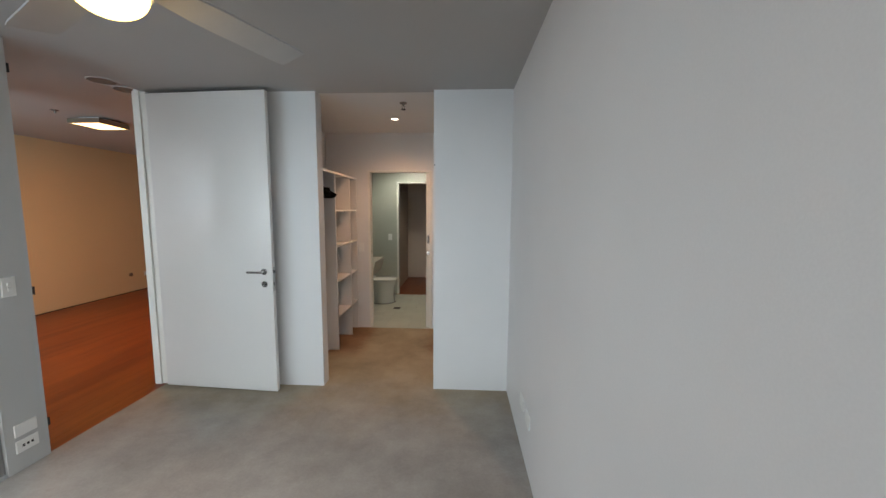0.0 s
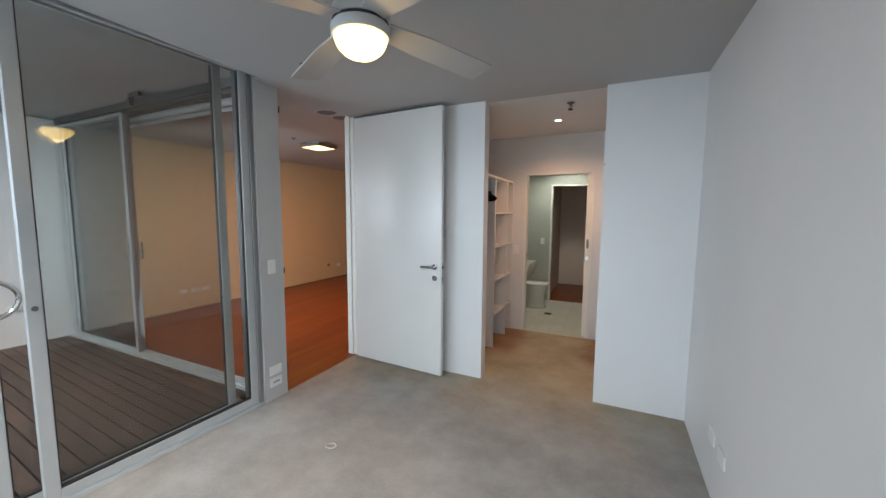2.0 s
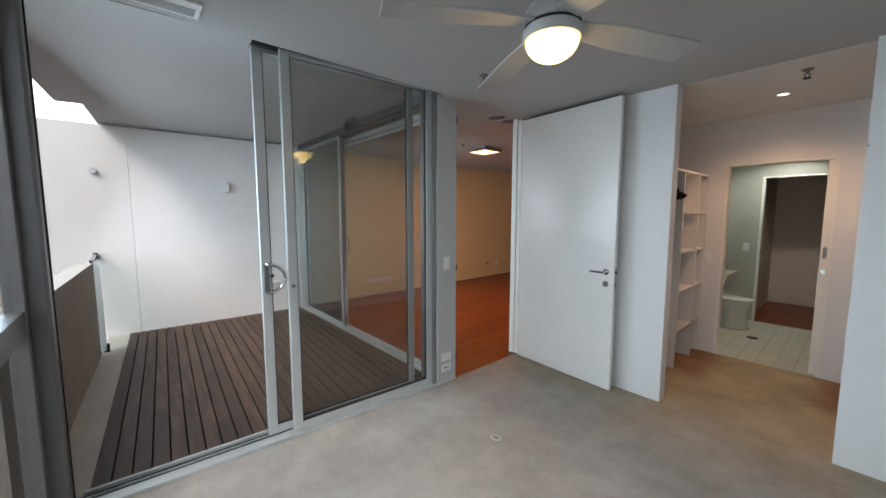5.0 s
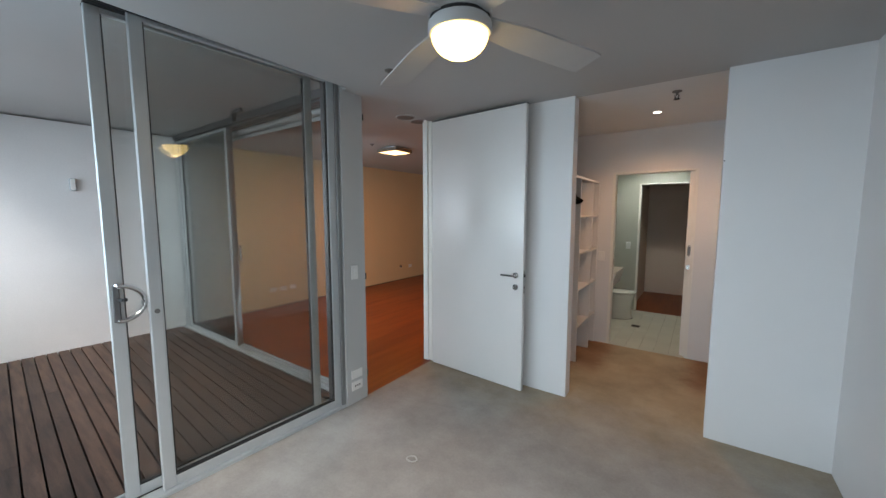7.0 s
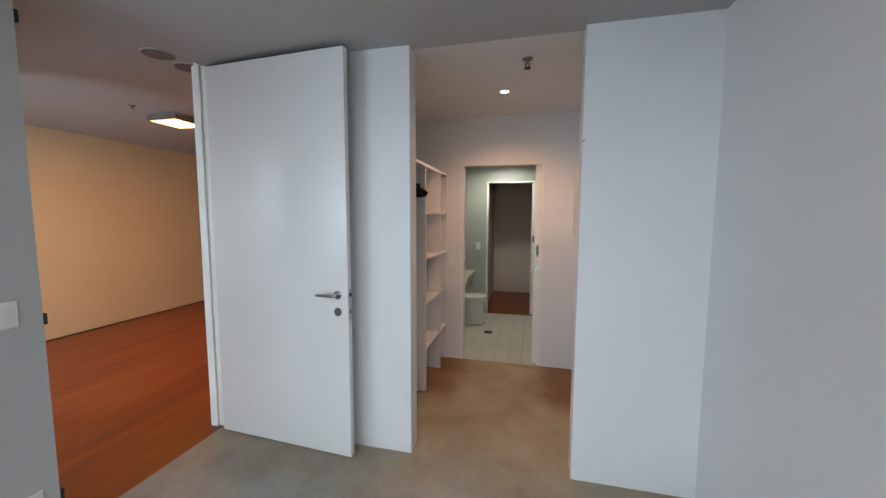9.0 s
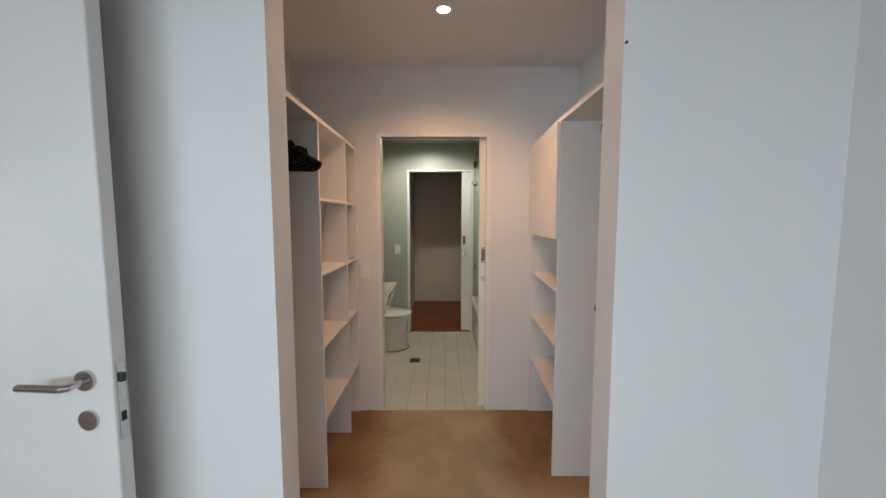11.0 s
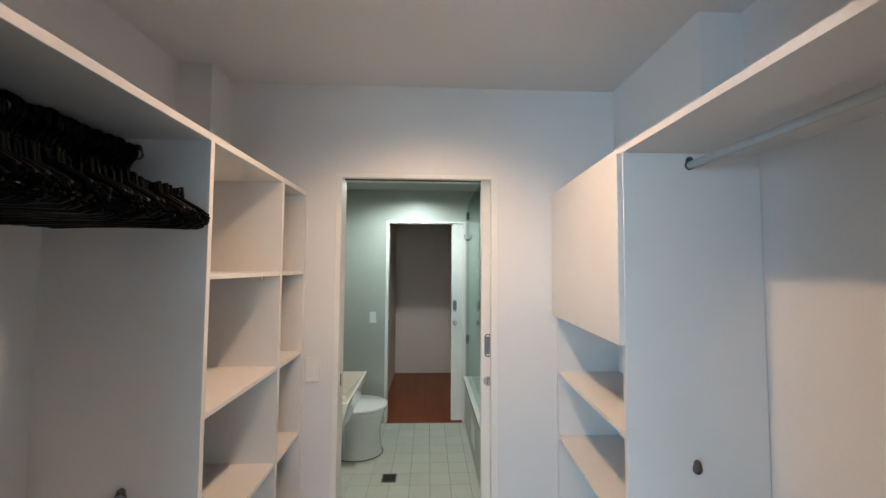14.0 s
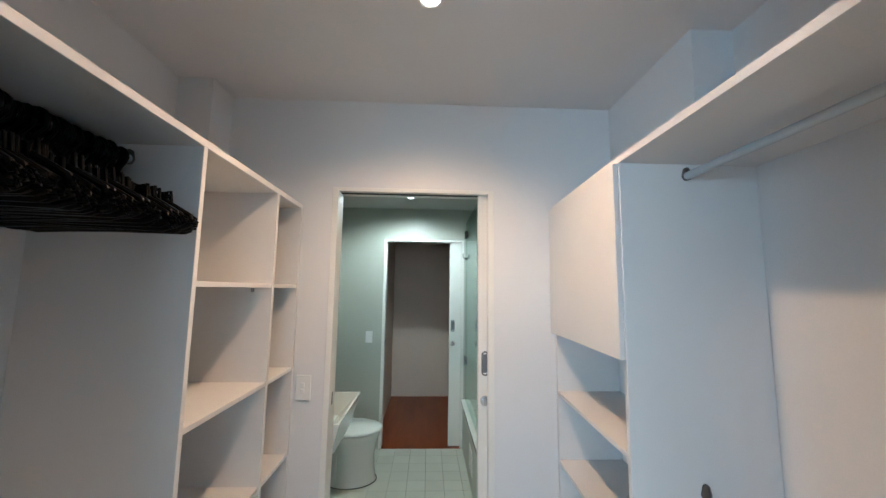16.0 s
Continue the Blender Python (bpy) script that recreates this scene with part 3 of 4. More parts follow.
# ---- plates, sockets ----
def plate(name, label, x, y, z, facing, w=0.07, h=0.115, rockers=1, category="light switch", dots=0):
    """A wall plate facing +x, -x or -y."""
    t = thing(name, x, y, z, label, category)

    def slab(u0, u1, v0, v1, d0, d1, bevel=0.0015):
        if facing == "+x":
            return boxes((x + d0, x + d1, y + u0, y + u1, z + v0, z + v1), bevel=bevel)
        if facing == "-x":
            return boxes((x - d1, x - d0, y + u0, y + u1, z + v0, z + v1), bevel=bevel)
        return boxes((x + u0, x + u1, y - d1, y - d0, z + v0, z + v1), bevel=bevel)
    part("faceplate", slab(-w / 2, w / 2, -h / 2, h / 2, 0, 0.010, 0.003), PLASTIC, t)
    for k in range(rockers):
        v = (k - (rockers - 1) / 2) * 0.028
        part("rocker", slab(-0.009, 0.009, v - 0.010, v + 0.010, 0.010, 0.0155), PLASTIC, t)
    for k in range(dots):
        u = (k - (dots - 1) / 2) * 0.022
        part("outlet", slab(u - 0.006, u + 0.006, -0.007, 0.007, 0.010, 0.0115, 0), DARK, t)
    return t


plate("light_switch", "white double rocker switch on the grey pier", -2.32, 1.90, 1.11, "+x", rockers=2)
plate("power_socket", "white double power socket low on the grey pier", -2.32, 1.90, 0.25, "+x", w=0.115, h=0.075, rockers=0, category="socket", dots=0)
plate("data_socket", "white data plate with dark outlets low on the grey pier", -2.32, 1.90, 0.15, "+x", w=0.115, h=0.075, rockers=0, category="socket", dots=3)
plate("power_socket", "white power socket low on the bedroom wall", 0.71, 2.02, 0.33, "-x", w=0.115, h=0.075, rockers=0, category="socket")
plate("power_socket", "white power socket low on the bedroom wall near the corner", 0.71, 2.22, 0.33, "-x", w=0.115, h=0.075, rockers=0, category="socket")
plate("light_switch", "white double rocker switch on the closet back wall", -1.0, YB, 1.075, "-y", w=0.072, h=0.118, rockers=2)
plate("light_switch", "white double rocker switch on the green bathroom wall", -0.995, 6.564, 1.07, "-y", w=0.07, h=0.115, rockers=2)
for y in (3.2, 3.38, 3.56):
    plate("wall_socket", "white socket low on the long living room wall", -5.9, y, 0.30, "+x", w=0.115, h=0.075, rockers=0, category="socket")
plate("wall_socket", "white socket low on the living room wall far along", -5.9, 6.75, 0.30, "+x", w=0.115, h=0.075, rockers=0, category="socket")
t = thing("cable_outlet", -5.9, 6.4, 0.33, "small dark cable outlet low on the living room wall", "outlet")
bm = bmesh.new()
ring(bm, (-5.9, 6.4, 0.33), 0.035, 0.02, "x")
part("outlet_cup", bm, CHROME, t)

# ---- ceiling fan ----
fan = thing("ceiling_fan", -0.755, 1.062, H, "white four-bladed ceiling fan with a lit opal dome lamp", "ceiling fan")
FX, FY = -0.755, 1.062
bm = bmesh.new()
lathe(bm, [(0, H), (0.05, H), (0.046, H - 0.03), (0.026, H - 0.05), (0, H - 0.05)], FX, FY, 32)
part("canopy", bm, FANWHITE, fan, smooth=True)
bm = bmesh.new()
lathe(bm, [(0, H - 0.05), (0.013, H - 0.052), (0.013, H - 0.138), (0.024, H - 0.14), (0.024, H - 0.168), (0, H - 0.168)], FX, FY, 24)
part("downrod", bm, FANWHITE, fan, smooth=True)
bm = bmesh.new()
lathe(bm, [(0, 2.362), (0.03, 2.360), (0.065, 2.352), (0.092, 2.336), (0.107, 2.314), (0.112, 2.292), (0.112, 2.268), (0.108, 2.266), (0, 2.266)], FX, FY, 48)
part("motor_housing", bm, FANWHITE, fan, smooth=True)
bm = bmesh.new()
lathe(bm, [(0, 2.266), (0.107, 2.266), (0.107, 2.258), (0, 2.258)], FX, FY, 40)
part("rotor_gap", bm, DARK, fan)
bm = bmesh.new()
lathe(bm, [(0, 2.258), (0.106, 2.256), (0.107, 2.250), (0.112, 2.248), (0.113, 2.222), (0.108, 2.214), (0.101, 2.214), (0.101, 2.216), (0, 2.216)], FX, FY, 48)
part("lamp_collar", bm, FANWHITE, fan, smooth=True)
bm = bmesh.new()
lathe(bm, [(0.1005 * math.cos(a), 2.214 - 0.080 * math.sin(a)) for a in [math.pi / 2 * k / 12 for k in range(12)]] + [(0, 2.134)], FX, FY, 48)
part("lamp_dome", bm, LAMPGLASS, fan, "lit opal glass dome", smooth=True).visible_shadow = False
for k in range(4):
    a = radians(64 + 90 * k)
    bm = bmesh.new()
    n = 14
    up, lo = [], []
    for i in range(n + 1):
        s = i / n
        r = 0.10 + s * 0.555
        half = 0.045 + 0.022 * min(1, s * 3) + 0.006 * s
        if s > 0.93:
            half *= 0.93
        for side in (1, -1):
            w = side * half
            z = 2.27 - 0.028 * s - w * 0.16
            p = Vector((FX + r * math.cos(a) - w * math.sin(a), FY + r * math.sin(a) + w * math.cos(a), z))
            up.append(bm.verts.new(p + Vector((0, 0, 0.004))))
            lo.append(bm.verts.new(p - Vector((0, 0, 0.004))))
    for i in range(n):
        j = 2 * i
        bm.faces.new((up[j], up[j + 2], up[j + 3], up[j + 1]))
        bm.faces.new((lo[j], lo[j + 1], lo[j + 3], lo[j + 2]))
        bm.faces.new((up[j], lo[j], lo[j + 2], up[j + 2]))
        bm.faces.new((up[j + 1], up[j + 3], lo[j + 3], lo[j + 1]))
    bm.faces.new((up[0], up[1], lo[1], lo[0]))
    bm.faces.new((up[-2], lo[-2], lo[-1], up[-1]))
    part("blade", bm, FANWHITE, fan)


# ---- ceiling fittings ----
def sprinkler(x, y, z, label, flush=False):
    t = thing("sprinkler_head", x, y, z, label, "sprinkler")
    bm = bmesh.new()
    lathe(bm, [(0, z), (0.034, z), (0.031, z - 0.007), (0.016, z - 0.010), (0.011, z - 0.014), (0.007, z - 0.03), (0, z - 0.03)], x, y, 24)
    part("escutcheon", bm, DARKMETAL, t, smooth=True)
    if flush:
        return
    bm = bmesh.new()
    tube(bm, [(x - 0.013, y, z - 0.028), (x - 0.011, y, z - 0.05), (x, y, z - 0.058), (x + 0.011, y, z - 0.05), (x + 0.013, y, z - 0.028)], 0.003, 6)
    lathe(bm, [(0, z - 0.057), (0.022, z - 0.058), (0.022, z - 0.061), (0, z - 0.062)], x, y, 20)
    part("deflector", bm, DARK, t)


sprinkler(-0.235, 3.35, H, "small metal sprinkler head on the closet entrance ceiling")
sprinkler(-1.76, 1.76, H, "dark sprinkler head on the bedroom ceiling")
sprinkler(-3.93, 3.66, HL, "small dark sprinkler head on the living room ceiling", True)


def downlight(name, x, y, z, r, glow_mat, label):
    t = thing(name, x, y, z, label, "downlight")
    bm = bmesh.new()
    lathe(bm, [(r, z + 0.0), (r + 0.012, z), (r + 0.011, z - 0.004), (r + 0.001, z - 0.005), (r - 0.004, z - 0.001), (r, z)], x, y, 36)
    part("trim_ring", bm, PLASTIC, t, smooth=True)
    bm = bmesh.new()
    lathe(bm, [(0, z - 0.0015), (r - 0.003, z - 0.0015), (r - 0.003, z + 0.0), (0, z)], x, y, 36)
    part("lens", bm, glow_mat, t).visible_shadow = False


downlight("closet_downlight", -0.42, 3.93, H, 0.036, SPOTGLOW, "small round lit downlight in the closet ceiling")
downlight("bathroom_downlight", -0.58, 6.05, 2.39, 0.05, BATHGLOW, "round lit downlight in the bathroom ceiling")
cl = thing("ceiling_light", -3.88, 4.08, HL, "square lit ceiling light with a thin metal frame", "ceiling light")
LZ = HL - 0.075
bm = boxes((-4.065, -3.695, 3.895, 3.91, LZ, LZ + 0.05), (-4.065, -3.695, 4.25, 4.265, LZ, LZ + 0.05), (-4.065, -4.05, 3.91, 4.25, LZ, LZ + 0.05), (-3.71, -3.695, 3.91, 4.25, LZ, LZ + 0.05))
part("frame", bm, BRASSY, cl, "brushed metal frame")
part("diffuser", boxes((-4.05, -3.71, 3.91, 4.25, LZ + 0.002, LZ + 0.018)), PANELGLOW, cl, "lit opal diffuser").visible_shadow = False
part("base_plate", boxes((-4.05, -3.71, 3.91, 4.25, LZ + 0.019, LZ + 0.05), (-4.0, -3.76, 3.96, 4.2, LZ + 0.05, HL)), PLASTIC, cl)
v = thing("air_grille", -2.11, -0.15, H, "long white ceiling air grille with dark slats over the glass door", "air vent")
part("frame", boxes((-2.19, -2.175, -0.42, 0.11, H - 0.01, H), (-2.085, -2.03, -0.42, 0.11, H - 0.01, H), (-2.175, -2.085, 0.09, 0.11, H - 0.01, H), (-2.175, -2.085, -0.42, -0.40, H - 0.01, H)), PLASTIC, v)
for k in range(4):
    part("slat", boxes((-2.17 + k * 0.0225, -2.157 + k * 0.0225, -0.40, 0.09, H - 0.007, H - 0.002)), GREYWALL, v)
part("backing", boxes((-2.175, -2.085, -0.40, 0.09, H - 0.0015, H + 0.002)), DARK, v)
for y in (2.85, 3.07):
    v = thing("ceiling_speaker_grille", -2.58, y, HL, "flat round grey grille on the living room ceiling", "grille")
    bm = bmesh.new()
    lathe(bm, [(0, HL - 0.006), (0.08, HL - 0.006), (0.09, HL - 0.003), (0.09, HL), (0, HL)], -2.58, y, 32)
    part("grille_disc", bm, GRILLE, v)
    bm = bmesh.new()
    lathe(bm, [(0.092, HL), (0.092, HL - 0.007), (0.098, HL - 0.006), (0.1, HL)], -2.58, y, 32)
    part("grille_rim", bm, CEIL, v)

# ---- wardrobe, left side ----
def rail_bracket(x, y, z, parent):
    """A small keyhole-shaped metal socket that holds a rail's end."""
    bm = bmesh.new()
    n = 12
    out = [(0.015 * math.sin(a), 0.015 * -math.cos(a)) for a in [math.pi * (-0.5 + k / n) for k in range(n + 1)]]
    out += [(0.0105 * math.cos(a), 0.018 + 0.0105 * math.sin(a)) for a in [math.pi * k / n for k in range(n + 1)]]
    a = [bm.verts.new((x + u, y, z + w)) for u, w in out]
    b = [bm.verts.new((x + u, y - 0.006, z + w)) for u, w in out]
    c = [bm.verts.new((x + u * 0.7, y - 0.006, z + w * 0.8)) for u, w in out]
    e = [bm.verts.new((x + u * 0.62, y - 0.002, z + w * 0.75)) for u, w in out]
    for q, w in ((a, b), (b, c), (c, e)):
        for k in range(len(out)):
            bm.faces.new((q[k], q[(k + 1) % len(out)], w[(k + 1) % len(out)], w[k]))
    bm.faces.new(e)
    part("rail_bracket", bm, DARKMETAL, parent)



lw = thing("wardrobe_unit", -1.3, 3.9, 0, "open white melamine wardrobe with shelves and a hanging bay", "wardrobe")
T = 0.018
XF, XK = -1.05, -1.50
part("top_panel", boxes((-1.598, XF, 3.122, 4.634, 1.945, 1.967), bevel=0.001), MELAMINE, lw)
part("side_panel", boxes((XK, XF, 3.82, 3.82 + T, 0.0, 1.945), bevel=0.001), MELAMINE, lw)
part("divider", boxes((XK, XF, 4.33, 4.33 + T, 0.0, 1.945), bevel=0.001), MELAMINE, lw)
part("end_panel", boxes((XK, XF, 4.612, 4.612 + T, 0.0, 1.945), bevel=0.001), MELAMINE, lw)
part("back_panel", boxes((XK - 0.008, XK, 3.122, 4.63, 0.0, 1.945)), MELAMINE, lw)
for z in (0.38, 0.782, 1.173, 1.565):
    for a, b in ((3.838, 4.33), (4.348, 4.612)):
        sh = part("shelf", boxes((XK, XF - 0.004, a, b, z - 0.016, z), bevel=0.0008), MELAMINE, lw)
for y in (4.27, 4.39):
    bm = bmesh.new()
    tube(bm, [(-1.10, y, 1.547), (-1.10, y, 1.532)], 0.006, 8)
    part("shelf_pin", bm, CHROME, lw)
RX = -1.25
for z in (0.96, 1.90):
    bm = bmesh.new()
    tube(bm, [(RX, 3.125, z), (RX, 3.818, z)], 0.0125 if z > 1 else 0.0145, 16)
    part("hanging_rail", bm, ALU, lw, "metal hanging rail", smooth=True)
    rail_bracket(RX, 3.8195, z, lw)

# ---- wardrobe, right side ----
rw = thing("wardrobe_unit", 0.4, 3.9, 0, "white wardrobe with a cupboard door, shelves and empty hanging bay", "wardrobe")
XF = 0.195


def splay(bm):
    """The unit's front runs out slightly towards the back wall."""
    for v in bm.verts:
        if v.co.x < 0.3 and v.co.y > 3.95:
            v.co.x += 0.032 * (v.co.y - 3.95) / 0.68
    return bm


part("top_panel", splay(solid([(XF, 3.122), (0.708, 3.122), (0.708, 4.018), (0.548, 4.018), (0.548, 4.634), (XF, 4.634), (XF, 3.95)], 1.965, 1.987)), MELAMINE, rw)
part("side_panel", boxes((XF, 0.655, 3.91, 3.91 + T, 0.0, 1.965), bevel=0.001), MELAMINE, rw)
part("end_panel", splay(boxes((XF + 0.004, 0.54, 4.612, 4.612 + T, 0.0, 1.965), bevel=0.001)), MELAMINE, rw)
part("back_panel", boxes((0.655, 0.663, 3.122, 3.91, 0.0, 1.965), (0.54, 0.548, 3.93, 4.63, 0.0, 1.965)), MELAMINE, rw)
part("cupboard_door", splay(boxes((XF - 0.018, XF - 0.001, 3.915, 4.632, 1.345, 1.963), bevel=0.0015)), MELAMINE, rw)
part("cupboard_floor", splay(boxes((XF, 0.54, 3.928, 4.612, 1.35, 1.366))), MELAMINE, rw)
for z in (0.43, 0.752, 1.068):
    part("shelf", splay(boxes((XF + 0.004, 0.54, 3.928, 4.612, z - 0.016, z), bevel=0.0008)), MELAMINE, rw)
bm = bmesh.new()
tube(bm, [(0.415, 3.125, 1.925), (0.415, 3.908, 1.925)], 0.0125, 16)
part("hanging_rail", bm, ALU, rw, smooth=True)
for z in (0.965, 1.925):
    rail_bracket(0.415, 3.9095, z, rw)

# ---- hangers ----
def hanger_mesh(w, seed):
    """A black plastic clothes hanger in the xz plane, hung from the rail at its origin."""
    bm = bmesh.new()
    hook = [(0.024 * math.sin(a), 0, -0.004 + 0.024 * math.cos(a)) for a in [radians(-115 + 26 * k) for k in range(11)]]
    tube(bm, hook + [(0.003, 0, -0.04), (0, 0, -0.07)], 0.0056, 6)
    pts = []
    for k in range(9):
        s = k / 8
        pts.append((w * s, 0, -0.065 - 0.105 * s ** 1.25))
    tip = [(w + 0.006, 0, -0.180), (w + 0.002, 0, -0.192), (w - 0.012, 0, -0.197)]
    right = pts + tip
    left = [(-x, y, z) for x, y, z in right[1:]]
    tube(bm, left[::-1] + right, 0.0072, 7, closed=True)
    tube(bm, [(-w * 0.6, 0, -0.137), (w * 0.6, 0, -0.137)], 0.0095, 6)
    for s in (1, -1):
        tube(bm, [(s * w * 0.66, 0, -0.128), (s * w * 0.68, 0, -0.105), (s * w * 0.73, 0, -0.103), (s * w * 0.75, 0, -0.14)], 0.0035, 6)
        tube(bm, [(s * w * 1.0, 0, -0.19), (s * (w + 0.016), 0, -0.188), (s * (w + 0.018), 0, -0.178), (s * (w + 0.008), 0, -0.172)], 0.003, 6)
    return bm


rng = random.Random(7)
first = None
for k in range(104):
    y = 3.132 + k * 0.0063 + rng.uniform(-0.003, 0.003)
    m = pose(RX + rng.uniform(-0.012, 0.010), y, 1.893 + rng.uniform(-0.003, 0.005), rng.uniform(-2, 2), rng.uniform(-2.5, 2.5), rng.uniform(-6, 6))
    if first is None:
        first = thing("clothes_hanger", 0, 0, 0, "black plastic clothes hanger in a tight row on the wardrobe rail", "clothes hanger", "hangers on the rail")
        part("hanger_body", hanger_mesh(0.212, 1), BLACK, first, local=True)
        first.matrix_basis = m
    else:
        copy_thing(first, m)

# ---- pocket doors ----
def pocket(x0, x1, y, leaf_left, name, label, mat, z1=2.045):
    f = thing(name, x0, y, 0, label, "door frame", kind="structure")
    part("frame_jamb", boxes((x0 - 0.03, x0, y - 0.003, y + 0.105, 0, z1 + 0.02), bevel=0.002), mat, f)
    part("frame_jamb", boxes((x1, x1 + 0.03, y - 0.003, y + 0.03, 0, z1 + 0.02), (x1, x1 + 0.03, y + 0.075, y + 0.105, 0, z1 + 0.02), bevel=0.002), mat, f)
    part("frame_head", boxes((x0, x1, y - 0.003, y + 0.03, z1, z1 + 0.02), (x0, x1, y + 0.075, y + 0.105, z1, z1 + 0.02), bevel=0.002), mat, f)
    part("frame_track", boxes((x0, x1, y + 0.03, y + 0.075, z1 + 0.004, z1 + 0.02)), SEAL, f)
    d = thing(name.replace("_frame", ""), leaf_left, y + 0.05, 0, "white sliding pocket door slid almost fully into its wall", "door")
    part("door_leaf", boxes((leaf_left, x1 + 0.03, y + 0.034, y + 0.070, 0.008, z1 + 0.006), bevel=0.002), mat, d)
    cx = leaf_left + 0.036
    bm = bmesh.new()
    n = 10
    out = [(0.0185 * math.cos(math.pi * k / n), 0.042 + 0.0185 * math.sin(math.pi * k / n)) for k in range(n + 1)] + [(-0.0185 * math.cos(math.pi * k / n), -0.042 - 0.0185 * math.sin(math.pi * k / n)) for k in range(n + 1)]
    a = [bm.verts.new((cx + u, y + 0.034, 1.185 + w)) for u, w in out]
    b = [bm.verts.new((cx + u, y + 0.030, 1.185 + w)) for u, w in out]
    c = [bm.verts.new((cx + u * 0.7, y + 0.030, 1.185 + w * 0.9)) for u, w in out]
    e = [bm.verts.new((cx + u * 0.62, y + 0.033, 1.185 + w * 0.88)) for u, w in out]
    for q, w in ((a, b), (b, c), (c, e)):
        for k in range(len(out)):
            bm.faces.new((q[k], q[(k + 1) % len(out)], w[(k + 1) % len(out)], w[k]))
    part("flush_pull", bm, DARKMETAL, d)
    part("pull_recess", boxes((cx - 0.0115, cx + 0.0115, y + 0.0325, y + 0.0342, 1.14, 1.23), bevel=0.0005), DARKALU, d)
    bm = bmesh.new()
    ring(bm, (cx, y + 0.034, 1.005), 0.024, -0.006, "y")
    part("latch_rose", bm, CHROME, d)
    bm = bmesh.new()
    ring(bm, (cx, y + 0.029, 1.005), 0.015, -0.006, "y", 14)
    box(bm, cx - 0.0035, cx + 0.0035, y + 0.006, y + 0.0235, 0.99, 1.02, 0.001)
    part("turn_latch", bm, CHROME, d)
    part("strike", boxes((x0 - 0.001, x0 + 0.001, y + 0.045, y + 0.06, 0.98, 1.04)), DARK, f)


pocket(-0.875, -0.107, YB, -0.153, "pocket_door_frame", "cream painted frame of the pocket door to the bathroom", TRIM)
pocket(-0.84, -0.07, 6.564, -0.185, "pocket_door_frame", "cream painted frame of the pocket door to the hall", TRIM)

# ---- bathroom ----
wc = thing("toilet", -1.1, 6.0, 0, "white back-to-wall porcelain toilet with a closed seat", "toilet")
bm = bmesh.new()
prof = [(0.0, 0.0), (0.163, 0.0), (0.165, 0.006), (0.158, 0.02), (0.15, 0.1), (0.148, 0.19), (0.158, 0.27), (0.172, 0.33), (0.18, 0.36), (0.18, 0.378), (0.174, 0.385), (0.0, 0.385)]
lathe(bm, prof, -1.02, 6.0, 40, sx=1.28)
box(bm, -1.498, -1.10, 5.86, 6.14, 0.0, 0.38, 0.01)
part("bowl", bm, SHADECHINA, wc, smooth=True)
bm = bmesh.new()
lathe(bm, [(0.0, 0.392), (0.186, 0.392), (0.191, 0.398), (0.189, 0.408), (0.175, 0.418), (0.0, 0.424)], -1.02, 6.0, 40, sx=1.32)
box(bm, -1.36, -1.16, 5.84, 6.16, 0.392, 0.42, 0.008)
part("seat_lid", bm, PORCELAIN, wc, smooth=True)
bm = bmesh.new()
lathe(bm, [(0.0, 0.385), (0.170, 0.385), (0.170, 0.392), (0.0, 0.392)], -1.02, 6.0, 40, sx=1.28)
part("seat_gap", bm, DARK, wc)
bm = bmesh.new()
lathe(bm, [(0.0, 0.001), (0.169, 0.001), (0.169, 0.005), (0.0, 0.005)], -1.02, 6.0, 40, sx=1.28)
part("base_seal", bm, DARK, wc, "dark sealant line")
bs = thing("wash_basin", -1.2, 5.05, 0.7, "white rectangular wall-hung basin with sloping underside", "basin")
bm = bmesh.new()
y0, y1 = 4.76, 5.36


def loop(*pts):
    return [bm.verts.new(p) for p in pts]


top = loop((-1.499, y0, 0.86), (-0.85, y0, 0.86), (-0.85, y1, 0.86), (-1.499, y1, 0.86))
low = loop((-1.499, y0 + 0.03, 0.60), (-1.08, y0 + 0.03, 0.60), (-1.08, y1 - 0.03, 0.60), (-1.499, y1 - 0.03, 0.60))
mid = loop((-1.499, y0 + 0.01, 0.67), (-0.90, y0 + 0.01, 0.67), (-0.90, y1 - 0.01, 0.67), (-1.499, y1 - 0.01, 0.67))
inn = loop((-1.40, y0 + 0.012, 0.86), (-0.862, y0 + 0.012, 0.86), (-0.862, y1 - 0.012, 0.86), (-1.40, y1 - 0.012, 0.86))
bot = loop((-1.36, y0 + 0.06, 0.72), (-0.98, y0 + 0.06, 0.73), (-0.98, y1 - 0.06, 0.73), (-1.36, y1 - 0.06, 0.72))
for q, w in ((low, mid), (mid, top), (top, inn), (inn, bot)):
    for k in range(4):
        bm.faces.new((q[k], q[(k + 1) % 4], w[(k + 1) % 4], w[k]))
bm.faces.new(bot)
bm.faces.new(low)
part("basin_body", bm, PORCELAIN, bs)
bm = bmesh.new()
tube(bm, [(-1.44, 5.06, 0.86), (-1.44, 5.06, 1.0), (-1.42, 5.06, 1.02), (-1.28, 5.06, 1.0), (-1.27, 5.06, 0.985)], 0.012, 12)
part("tap", bm, CHROME, bs, smooth=True)
bt = thing("bathtub", 0.3, 5.9, 0, "white built-in bathtub with a tiled front panel", "bathtub")
bm = bmesh.new()
